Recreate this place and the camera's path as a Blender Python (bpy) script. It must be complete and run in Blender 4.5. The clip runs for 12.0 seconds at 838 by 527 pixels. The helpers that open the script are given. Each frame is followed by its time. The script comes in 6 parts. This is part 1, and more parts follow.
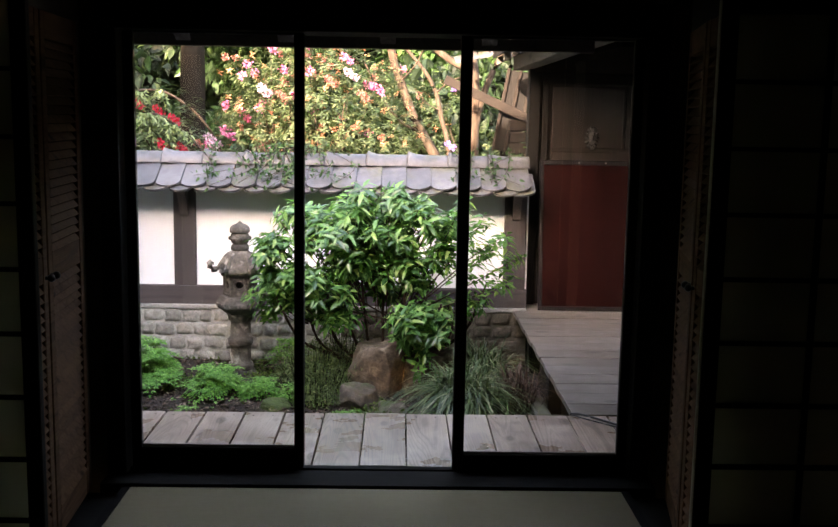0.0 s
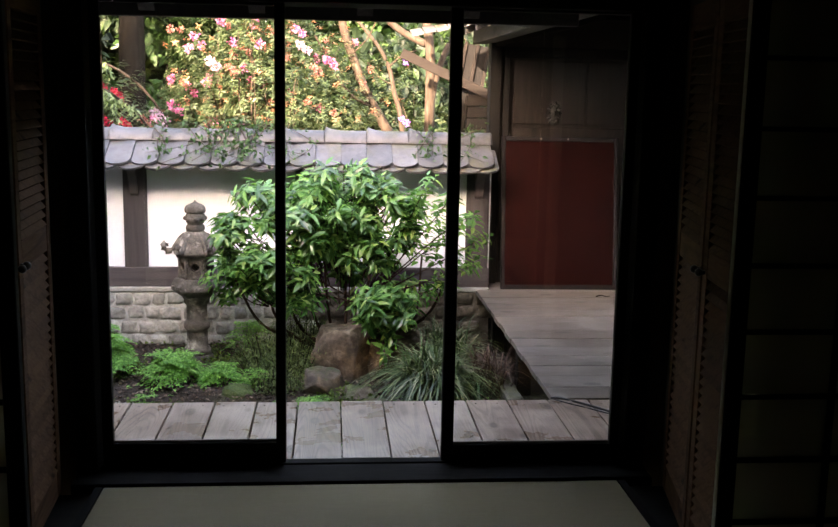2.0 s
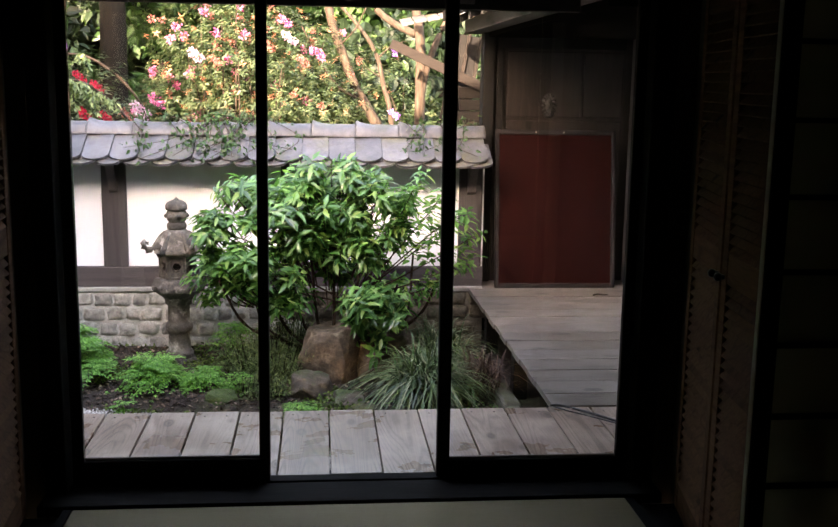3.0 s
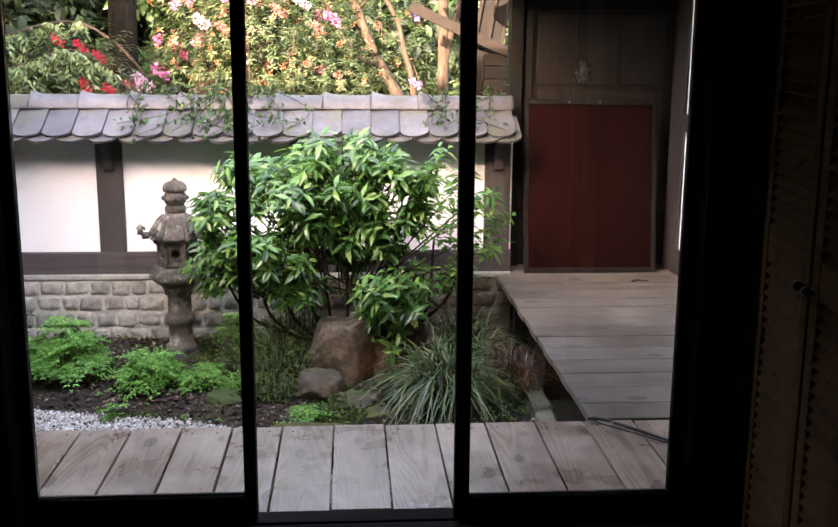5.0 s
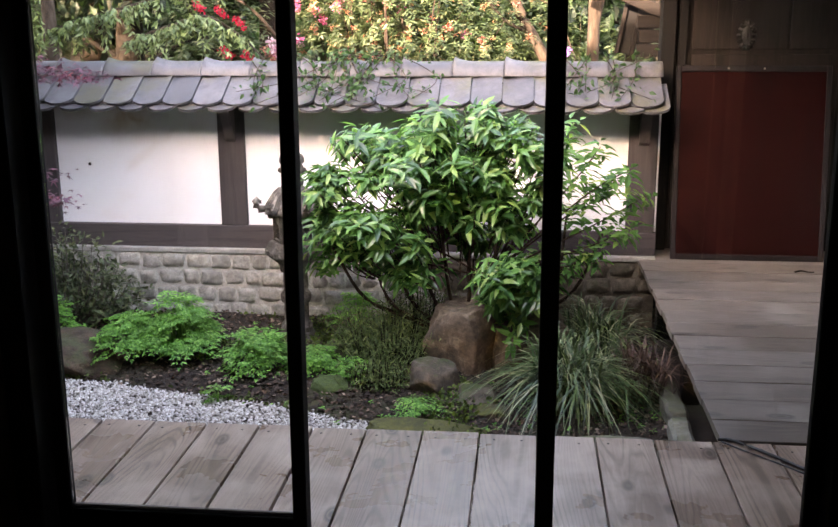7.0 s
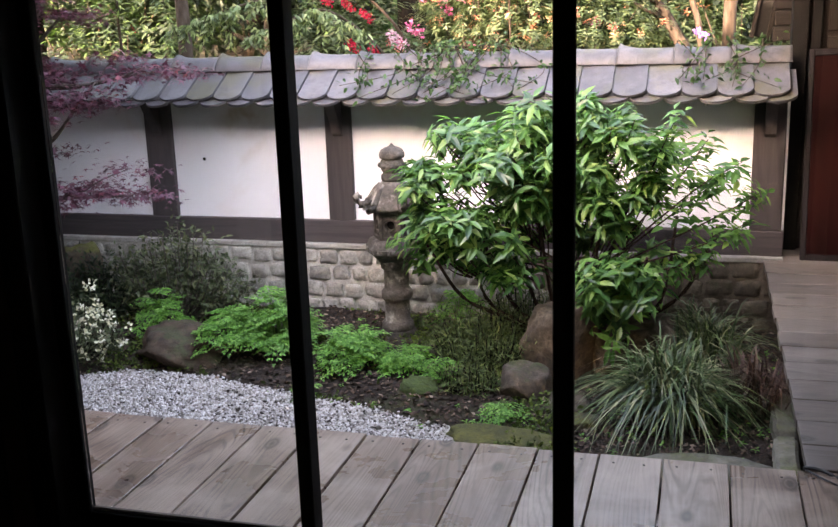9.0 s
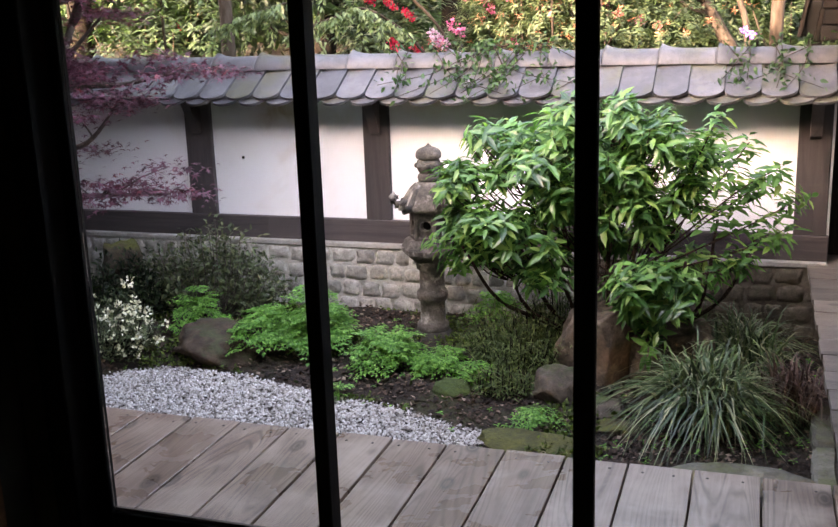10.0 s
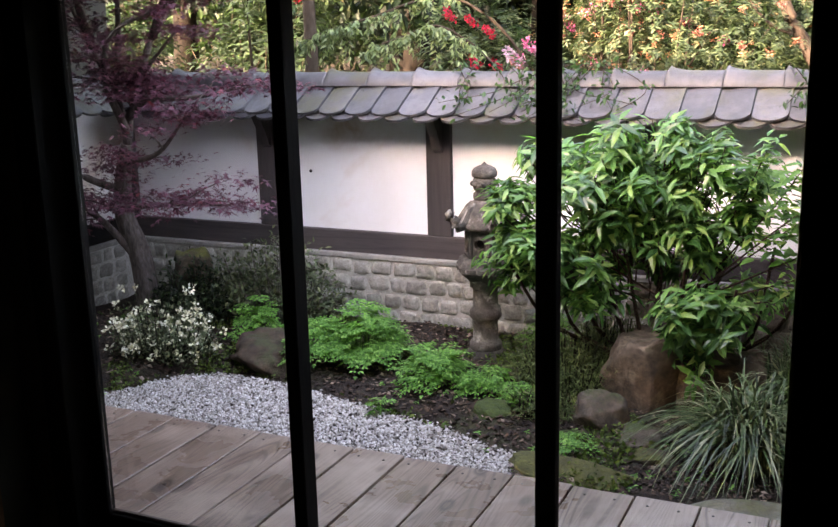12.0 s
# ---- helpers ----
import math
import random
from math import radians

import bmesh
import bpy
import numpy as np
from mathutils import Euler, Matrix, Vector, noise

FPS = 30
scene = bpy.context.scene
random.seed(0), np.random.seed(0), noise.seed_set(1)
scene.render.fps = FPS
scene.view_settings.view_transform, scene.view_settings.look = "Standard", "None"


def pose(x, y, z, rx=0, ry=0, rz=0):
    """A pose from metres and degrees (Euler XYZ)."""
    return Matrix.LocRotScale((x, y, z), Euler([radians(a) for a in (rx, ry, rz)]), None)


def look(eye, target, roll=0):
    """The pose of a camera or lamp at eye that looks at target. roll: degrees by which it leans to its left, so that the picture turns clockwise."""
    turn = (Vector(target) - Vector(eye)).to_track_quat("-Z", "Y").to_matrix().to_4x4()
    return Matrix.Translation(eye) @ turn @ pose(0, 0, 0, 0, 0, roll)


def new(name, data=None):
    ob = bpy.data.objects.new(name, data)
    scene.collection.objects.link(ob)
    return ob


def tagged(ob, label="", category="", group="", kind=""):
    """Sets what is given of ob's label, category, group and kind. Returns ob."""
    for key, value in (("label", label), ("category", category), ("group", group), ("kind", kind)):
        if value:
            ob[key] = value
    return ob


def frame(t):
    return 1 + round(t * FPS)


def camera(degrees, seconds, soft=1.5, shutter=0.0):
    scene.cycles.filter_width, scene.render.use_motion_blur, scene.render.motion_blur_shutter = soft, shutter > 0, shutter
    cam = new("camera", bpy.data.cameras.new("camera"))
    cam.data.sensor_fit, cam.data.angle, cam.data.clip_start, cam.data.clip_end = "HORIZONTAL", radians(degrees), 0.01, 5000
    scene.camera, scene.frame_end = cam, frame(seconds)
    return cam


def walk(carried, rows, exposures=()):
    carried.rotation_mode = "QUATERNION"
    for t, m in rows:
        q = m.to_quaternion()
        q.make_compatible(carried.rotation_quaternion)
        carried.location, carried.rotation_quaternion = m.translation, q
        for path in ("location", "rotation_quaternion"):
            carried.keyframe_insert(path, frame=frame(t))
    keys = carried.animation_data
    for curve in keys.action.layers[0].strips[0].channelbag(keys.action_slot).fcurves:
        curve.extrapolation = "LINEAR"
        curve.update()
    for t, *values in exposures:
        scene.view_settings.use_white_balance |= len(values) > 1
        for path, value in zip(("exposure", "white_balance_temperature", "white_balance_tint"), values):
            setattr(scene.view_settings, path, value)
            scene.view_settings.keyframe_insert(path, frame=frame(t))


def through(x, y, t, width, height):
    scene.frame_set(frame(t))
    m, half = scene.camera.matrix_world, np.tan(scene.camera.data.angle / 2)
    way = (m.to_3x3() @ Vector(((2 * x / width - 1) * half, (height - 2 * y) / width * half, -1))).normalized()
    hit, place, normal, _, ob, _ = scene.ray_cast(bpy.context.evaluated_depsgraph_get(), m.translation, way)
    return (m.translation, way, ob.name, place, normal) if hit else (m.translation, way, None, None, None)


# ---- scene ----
cam = camera(45.0, 12.0)
PATH = [
    (0, (0.364, -4.037, 1.47), (0.404, -2.059, 1.177), 1.0),
    (0.5, (0.32, -4.0, 1.469), (0.39, -2.024, 1.165), 1.1),
    (1, (0.266, -3.972, 1.483), (0.373, -2.001, 1.163), 1.1),
    (1.5, (0.204, -3.925, 1.487), (0.348, -1.959, 1.154), 1.0),
    (2, (0.156, -3.839, 1.476), (0.329, -1.876, 1.135), 1.1),
    (2.5, (0.143, -3.718, 1.454), (0.333, -1.757, 1.112), 1.1),
    (3, (0.164, -3.566, 1.462), (0.359, -1.607, 1.109), 1.0),
    (5, (0.277, -2.955, 1.457), (0.412, -1.004, 1.042), 0.4),
    (5.5, (0.393, -2.798, 1.436), (0.433, -0.846, 1.003), 0.2),
    (6, (0.476, -2.661, 1.428), (0.424, -0.714, 0.973), -0.0),
    (6.5, (0.516, -2.568, 1.434), (0.387, -0.628, 0.965), -0.1),
    (7, (0.548, -2.47, 1.423), (0.346, -0.538, 0.948), -0.2),
    (9, (0.912, -2.203, 1.410), (0.378, -0.339, 0.923), -1.9),
    (9.5, (0.935, -2.167, 1.417), (0.357, -0.317, 0.927), -2.0),
    (10, (0.961, -2.146, 1.418), (0.339, -0.310, 0.929), -1.9),
    (10.5, (1.038, -2.123, 1.430), (0.354, -0.308, 0.940), -1.7),
    (11, (1.137, -2.066, 1.426), (0.383, -0.278, 0.943), -1.8),
    (11.5, (1.227, -2.062, 1.450), (0.425, -0.292, 0.974), -1.6),
    (12, (1.265, -2.035, 1.435), (0.439, -0.272, 0.977), -1.4),
]
walk(cam, [(t, look(e, g, r)) for t, e, g, r in PATH], [(0, 4.88, 9000, 22), (2.5, 4.86, 9000, 22), (5.5, 4.91, 9000, 25), (6.0, 4.91, 9000, 25), (7.0, 4.86, 9000, 25), (9.5, 4.80, 9000, 26), (10.5, 4.82, 9000, 27), (11.0, 4.70, 9000, 27), (12.0, 4.76, 9000, 27)])

# ---- light ----
SUN_ELEV, SUN_AZ = radians(20), radians(206)      # azimuth clockwise from +y: low, from behind the house
world = bpy.data.worlds.new("world")
scene.world = world
world.use_nodes = True
wn = world.node_tree.nodes
sky = wn.new("ShaderNodeTexSky")
sky.sky_type = 'NISHITA'
sky.sun_disc = False
sky.sun_elevation = SUN_ELEV
sky.sun_rotation = SUN_AZ
sky.air_density, sky.dust_density, sky.ozone_density = 1.0, 1.6, 0.5
wn["Background"].inputs["Strength"].default_value = 0.15
world.node_tree.links.new(sky.outputs[0], wn["Background"].inputs["Color"])
sun = new("sun", bpy.data.lights.new("sun", "SUN"))
sun.data.energy = 2.0
sun.data.angle = radians(0.6)
sun.data.color = (1.0, 0.93, 0.86)
sun_dir = Vector((math.sin(SUN_AZ) * math.cos(SUN_ELEV), math.cos(SUN_AZ) * math.cos(SUN_ELEV), math.sin(SUN_ELEV)))
sun.matrix_world = look(sun_dir * 30, (0, 0, 0))

# ---- materials ----


class Nodes:
    """A small builder of node materials."""

    def __init__(self, name, rough=0.6, metal=0.0, spec=0.5):
        self.mat = bpy.data.materials.new(name)
        self.mat.use_nodes = True
        self.tree = self.mat.node_tree
        self.bsdf = self.tree.nodes["Principled BSDF"]
        self.bsdf.inputs["Roughness"].default_value = rough
        self.bsdf.inputs["Metallic"].default_value = metal
        self.bsdf.inputs["Specular IOR Level"].default_value = spec

    def node(self, kind, **values):
        n = self.tree.nodes.new(kind)
        for k, v in values.items():
            n.inputs[k.replace("_", " ")].default_value = v
        return n

    def link(self, a, b):
        self.tree.links.new(a, b)

    def coords(self, scale=(1, 1, 1), vary=True, world=False):
        """Object coordinates, shifted by each object's random number."""
        if world:
            src = self.tree.nodes.new("ShaderNodeNewGeometry").outputs["Position"]
        else:
            src = self.tree.nodes.new("ShaderNodeTexCoord").outputs["Object"]
        m = self.tree.nodes.new("ShaderNodeMapping")
        m.inputs["Scale"].default_value = scale
        if vary and not world:
            info = self.tree.nodes.new("ShaderNodeObjectInfo")
            mul = self.tree.nodes.new("ShaderNodeVectorMath")
            mul.operation = 'MULTIPLY'
            mul.inputs[1].default_value = (37.0, 53.0, 71.0)
            self.link(info.outputs["Random"], mul.inputs[0])
            self.link(mul.outputs[0], m.inputs["Location"])
        self.link(src, m.inputs["Vector"])
        return m.outputs[0]

    def noise(self, vec, scale, detail=4.0, rough=0.55, distort=0.0):
        n = self.node("ShaderNodeTexNoise", Scale=scale, Detail=detail, Roughness=rough, Distortion=distort)
        self.link(vec, n.inputs["Vector"])
        return n.outputs["Fac"]

    def ramp(self, fac, stops):
        r = self.tree.nodes.new("ShaderNodeValToRGB")
        while len(r.color_ramp.elements) < len(stops):
            r.color_ramp.elements.new(0.5)
        for e, (p, c) in zip(r.color_ramp.elements, stops):
            e.position = p
            e.color = (*c, 1) if len(c) == 3 else c
        self.link(fac, r.inputs[0])
        return r.outputs[0]

    def mix(self, fac, a, b, mode='MIX'):
        m = self.tree.nodes.new("ShaderNodeMix")
        m.data_type = 'RGBA'
        m.blend_type = mode
        for v, s in ((fac, m.inputs[0]), (a, m.inputs[6]), (b, m.inputs[7])):
            if isinstance(v, (int, float)):
                s.default_value = v
            elif isinstance(v, tuple):
                s.default_value = (*v, 1)
            else:
                self.link(v, s)
        return m.outputs[2]

    def random(self, island=False):
        if island:
            return self.tree.nodes.new("ShaderNodeNewGeometry").outputs["Random Per Island"]
        return self.tree.nodes.new("ShaderNodeObjectInfo").outputs["Random"]

    def color(self, c):
        self.link(c, self.bsdf.inputs["Base Color"])
        return self

    def rough(self, fac, lo, hi):
        self.link(self.ramp(fac, [(0.2, (lo,) * 3), (0.8, (hi,) * 3)]), self.bsdf.inputs["Roughness"])
        return self

    def bump(self, fac, strength=0.4, dist=0.01):
        b = self.node("ShaderNodeBump", Strength=strength, Distance=dist)
        self.link(fac, b.inputs["Height"])
        self.link(b.outputs[0], self.bsdf.inputs["Normal"])
        return self


def g(v):
    return (v, v, v)


def wood(name, dark, mid, light, along="y", rough=0.7, fine=1.0, worn=0.0, bump=0.35, spec=0.5):
    """Sawn timber with grain along one local axis, knots and wear."""
    s = Nodes(name, rough, 0.0, spec)
    stretch = {"x": (0.9, 14, 14), "y": (14, 0.9, 14), "z": (14, 14, 0.9)}[along]
    v = s.coords(tuple(a * fine for a in stretch))
    grain = s.noise(v, 5.5, 6, 0.65, 0.35)
    warp = s.noise(s.coords(tuple(a * 0.16 for a in stretch)), 1.3, 2, 0.5)
    figure = s.node("ShaderNodeMath")
    figure.operation = 'PINGPONG'
    figure.inputs[1].default_value = 0.5
    scaled = s.node("ShaderNodeMath")
    scaled.operation = 'MULTIPLY'
    scaled.inputs[1].default_value = 13.0
    s.link(warp, scaled.inputs[0])
    s.link(scaled.outputs[0], figure.inputs[0])
    blot = s.noise(s.coords((3, 3, 3)), 1.1, 5, 0.6)
    c = s.ramp(grain, [(0.2, dark), (0.48, mid), (0.82, light)])
    c = s.mix(s.ramp(figure.outputs[0], [(0.36, g(0.0)), (0.48, g(0.72))]), c, dark)
    c = s.mix(s.ramp(blot, [(0.42, g(0.0)), (0.72, g(0.5))]), c, light)
    vor = s.node("ShaderNodeTexVoronoi", Scale=1.0)
    s.link(s.coords({"x": (1.6, 6, 6), "y": (6, 1.6, 6), "z": (6, 6, 1.6)}[along]), vor.inputs["Vector"])
    c = s.mix(s.ramp(vor.outputs["Distance"], [(0.09, g(0.9)), (0.19, g(0.0))]), c, tuple(a * 0.5 for a in dark))
    tone = s.ramp(s.random(), [(0.0, g(0.82)), (1.0, g(1.12))])
    c = s.mix(1.0, c, tone, 'MULTIPLY')
    if worn:
        c = s.mix(s.ramp(s.noise(s.coords((2, 2, 2)), 1.6, 5, 0.7), [(0.58, g(0.0)), (0.68, g(worn))]), c, light)
    return s.color(c).rough(blot, rough - 0.1, rough + 0.15).bump(grain, bump, 0.004).mat


def board_wood(name, dark, mid, light, along="y", rough=0.5):
    """Worn softwood boards: faint straight grain, broad arched figure, a few round knots, grey weathering."""
    s = Nodes(name, rough, 0.0, 0.5)

    def axes(across, length):
        return {"x": (length, across, across), "y": (across, length, across)}[along]

    fine = s.noise(s.coords(axes(60, 1.6)), 2.2, 5, 0.6, 0.2)
    warp = s.noise(s.coords(axes(2.6, 0.2)), 2.0, 1.5, 0.4, 0.25)
    rings = s.node("ShaderNodeMath")
    rings.operation = 'MULTIPLY'
    rings.inputs[1].default_value = 34.0
    s.link(warp, rings.inputs[0])
    fold = s.node("ShaderNodeMath")
    fold.operation = 'PINGPONG'
    fold.inputs[1].default_value = 0.5
    s.link(rings.outputs[0], fold.inputs[0])
    weather = s.noise(s.coords((2.2, 2.2, 2.2)), 1.4, 5, 0.62, 0.3)
    smear = s.noise(s.coords(axes(9, 1.1)), 1.3, 5, 0.65, 0.5)
    c = s.ramp(fine, [(0.25, tuple(a * 0.62 + b * 0.38 for a, b in zip(mid, dark))), (0.5, mid), (0.8, tuple(a * 0.6 + b * 0.4 for a, b in zip(mid, light)))])
    where = s.ramp(s.noise(s.coords(axes(3, 0.8)), 1.2, 2), [(0.34, g(0.15)), (0.56, g(0.85))])
    lines = s.mix(1.0, s.ramp(fold.outputs[0], [(0.26, g(0.0)), (0.44, g(1.0))]), where, 'MULTIPLY')
    c = s.mix(lines, c, tuple(a * 0.3 + b * 0.7 for a, b in zip(mid, dark)))
    c = s.mix(s.ramp(smear, [(0.50, g(0.0)), (0.66, g(0.7))]), c, tuple(a * 0.4 + b * 0.6 for a, b in zip(mid, dark)))
    c = s.mix(s.ramp(weather, [(0.46, g(0.0)), (0.68, g(0.6))]), c, light)
    vor = s.node("ShaderNodeTexVoronoi", Scale=1.0)
    s.link(s.coords(axes(6.5, 3.2)), vor.inputs["Vector"])
    knot = s.ramp(vor.outputs["Distance"], [(0.0, g(0.6)), (0.06, g(0.85)), (0.10, g(0.35)), (0.13, g(0.75)), (0.2, g(0.0))])
    c = s.mix(knot, c, tuple(a * 0.8 for a in dark))
    c = s.mix(1.0, c, s.ramp(s.random(), [(0.0, (0.84, 0.80, 0.78)), (1.0, (1.10, 1.10, 1.12))]), 'MULTIPLY')
    return s.color(c).rough(weather, rough - 0.18, rough + 0.2).bump(fine, 0.25, 0.002).mat


DECK = board_wood("weathered_deck", (0.050, 0.031, 0.021), (0.29, 0.197, 0.146), (0.52, 0.405, 0.315), "y", 0.32)
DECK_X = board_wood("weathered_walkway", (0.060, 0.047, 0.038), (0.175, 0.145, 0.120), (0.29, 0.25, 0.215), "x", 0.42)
TIMBER = wood("dark_stained_timber", (0.028, 0.022, 0.022), (0.045, 0.036, 0.036), (0.065, 0.052, 0.05), "z", 0.65)
TIMBER_X = wood("dark_stained_beam", (0.028, 0.022, 0.022), (0.045, 0.036, 0.036), (0.065, 0.052, 0.05), "x", 0.65)
FRAME = wood("black_stained_frame", (0.004, 0.0036, 0.0032), (0.0075, 0.0065, 0.0057), (0.013, 0.011, 0.0095), "z", 0.75, spec=0.15)
FRAME_X = wood("black_stained_rail", (0.004, 0.0036, 0.0032), (0.0075, 0.0065, 0.0057), (0.013, 0.011, 0.0095), "x", 0.85, spec=0.08)
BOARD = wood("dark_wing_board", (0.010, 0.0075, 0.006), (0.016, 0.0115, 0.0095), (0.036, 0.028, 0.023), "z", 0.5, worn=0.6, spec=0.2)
LOUVRE = wood("brown_louvre_wood", (0.055, 0.024, 0.011), (0.10, 0.046, 0.022), (0.15, 0.078, 0.040), "y", 0.85, spec=0.1)
PALE = wood("grey_weathered_timber", (0.0077, 0.0055, 0.0044), (0.0154, 0.01155, 0.00935), (0.0264, 0.0209, 0.01705), "x", 0.85, spec=0.15)
BEAD = wood("pale_bead_timber", (0.035, 0.022, 0.014), (0.065, 0.043, 0.028), (0.11, 0.08, 0.055), "x", 0.75)
EAVE = wood("eave_timber", (0.03, 0.025, 0.02), (0.055, 0.045, 0.036), (0.09, 0.076, 0.062), "y", 0.8)


def plaster():
    s = Nodes("white_plaster", 0.9)
    v = s.coords(vary=False, world=True)
    fine = s.noise(v, 60, 3)
    blot = s.noise(v, 2.3, 6, 0.6, 0.4)
    c = s.mix(s.ramp(blot, [(0.45, g(0.0)), (0.75, g(0.35))]), (0.78, 0.765, 0.76), (0.62, 0.56, 0.50))
    stain = s.noise(v, 1.1, 5, 0.62, 0.3)
    c = s.mix(s.ramp(stain, [(0.57, g(0.0)), (0.72, g(0.6))]), c, (0.52, 0.36, 0.22))
    # Two stains; the third spot paints warm light together with a brown stain.
    for at, size, colour, amount in (((-1.95, 3.765, 0.80), (0.30, 9.0, 0.20), (0.44, 0.27, 0.14), 0.75), ((-2.32, 3.765, 0.86), (0.22, 9.0, 0.10), (0.30, 0.25, 0.20), 0.7), ((-0.85, 3.765, 0.86), (0.45, 9.0, 0.12), (0.60, 0.40, 0.22), 0.6)):
        m = s.tree.nodes.new("ShaderNodeMapping")
        m.vector_type = 'TEXTURE'
        m.inputs["Location"].default_value = at
        m.inputs["Scale"].default_value = size
        s.link(s.tree.nodes.new("ShaderNodeNewGeometry").outputs["Position"], m.inputs["Vector"])
        ball = s.node("ShaderNodeTexGradient")
        ball.gradient_type = 'SPHERICAL'
        s.link(m.outputs[0], ball.inputs["Vector"])
        ragged = s.mix(1.0, ball.outputs["Color"], s.ramp(s.noise(v, 6.0, 5, 0.6, 0.5), [(0.35, g(0.35)), (0.65, g(1.0))]), 'MULTIPLY')
        c = s.mix(s.ramp(ragged, [(0.05, g(0.0)), (0.7, g(amount))]), c, colour)
    return s.color(c).bump(fine, 0.15, 0.003).mat


PLASTER = plaster()


def stone_mat(name, a, b, c, scale=9.0, lichen=None, rough=0.85, moss=None, bump=0.6, amount=0.62):
    s = Nodes(name, rough)
    v = s.coords()
    n1 = s.noise(v, scale, 7, 0.65)
    n2 = s.noise(v, scale * 7, 4, 0.6)
    col = s.ramp(n1, [(0.3, a), (0.52, b), (0.75, c)])
    col = s.mix(s.ramp(n2, [(0.3, g(0.35)), (0.6, g(0.0))]), col, a)
    if lichen:
        col = s.mix(s.ramp(s.noise(v, scale * 0.6, 6, 0.7), [(0.55, g(0.0)), (0.68, g(0.75))]), col, lichen)
    if moss:
        geo = s.tree.nodes.new("ShaderNodeNewGeometry")
        sep = s.tree.nodes.new("ShaderNodeSeparateXYZ")
        s.link(geo.outputs["Normal"], sep.inputs[0])
        add = s.tree.nodes.new("ShaderNodeMath")
        add.operation = 'MULTIPLY_ADD'
        s.link(sep.outputs["Z"], add.inputs[0])
        add.inputs[1].default_value = 0.22
        s.link(s.noise(v, scale * 0.45, 5, 0.65), add.inputs[2])
        col = s.mix(s.ramp(add.outputs[0], [(amount, g(0.0)), (amount + 0.12, g(0.9))]), col, moss)
    col = s.mix(1.0, col, s.ramp(s.random(), [(0.0, g(0.72)), (1.0, g(1.2))]), 'MULTIPLY')
    n3 = s.noise(v, scale * 2.6, 8, 0.75, 0.8)
    col = s.mix(s.ramp(n3, [(0.40, g(0.45)), (0.52, g(0.0))]), col, tuple(x * 0.55 for x in a))
    hgt = s.mix(0.5, n3, n2)
    return s.color(col).bump(hgt, bump, 0.012).mat


SETT = stone_mat("grey_sett_stone", (0.19, 0.183, 0.157), (0.34, 0.325, 0.285), (0.48, 0.46, 0.41), 16, (0.46, 0.42, 0.35), bump=0.9)
# Brown mortar and stone, darkened further for the shade behind the bush.
SHADED_MORTAR = stone_mat("shaded_brown_mortar", (0.085, 0.068, 0.048), (0.15, 0.12, 0.088), (0.22, 0.185, 0.14), 20)
SHADED_SETT = stone_mat("shaded_brown_sett_stone", (0.06, 0.049, 0.034), (0.135, 0.107, 0.075), (0.23, 0.19, 0.14), 14, (0.075, 0.08, 0.04), bump=0.9)
MORTAR = stone_mat("pale_mortar", (0.38, 0.355, 0.31), (0.50, 0.475, 0.42), (0.60, 0.575, 0.52), 20)
LEDGE = stone_mat("pale_ledge_render", (0.30, 0.28, 0.25), (0.40, 0.38, 0.34), (0.48, 0.46, 0.42), 8)
GRANITE = stone_mat("weathered_lantern_granite", (0.035, 0.029, 0.023), (0.092, 0.079, 0.064), (0.24, 0.215, 0.18), 12, (0.42, 0.385, 0.33), bump=1.0)
ROCK = stone_mat("brown_garden_rock", (0.045, 0.031, 0.021), (0.14, 0.102, 0.068), (0.36, 0.29, 0.21), 9, (0.05, 0.042, 0.032), moss=(0.05, 0.075, 0.02), bump=1.0, amount=0.72)
ROCK_GREY = stone_mat("grey_garden_rock", (0.035, 0.028, 0.022), (0.09, 0.069, 0.05), (0.19, 0.155, 0.12), 12, moss=(0.05, 0.075, 0.02), bump=1.0, amount=0.66)
EARTH_ROCK = stone_mat("earthy_brown_rock", (0.030, 0.018, 0.011), (0.080, 0.050, 0.031), (0.16, 0.11, 0.07), 14, moss=(0.05, 0.06, 0.02), bump=1.0, amount=0.66)
MOSS_ROCK = stone_mat("mossy_rock", (0.03, 0.022, 0.014), (0.075, 0.058, 0.036), (0.15, 0.12, 0.08), 11, moss=(0.095, 0.105, 0.02), bump=1.0, amount=0.62)
MOSS = stone_mat("green_moss", (0.025, 0.045, 0.008), (0.06, 0.10, 0.018), (0.105, 0.155, 0.03), 26, bump=1.0)
MOSS_FLAT = stone_mat("yellow_green_moss", (0.04, 0.038, 0.014), (0.12, 0.12, 0.024), (0.20, 0.20, 0.045), 14, bump=1.0)
SLATE = stone_mat("grey_roof_tile", (0.052, 0.050, 0.055), (0.090, 0.086, 0.092), (0.135, 0.128, 0.134), 4.5, (0.115, 0.102, 0.072), rough=0.5, bump=0.3, moss=(0.075, 0.070, 0.040), amount=0.69)
SLAB = stone_mat("grey_slab_stone", (0.09, 0.083, 0.062), (0.17, 0.16, 0.125), (0.27, 0.255, 0.21), 8, moss=(0.10, 0.108, 0.045), bump=0.7, amount=0.68)


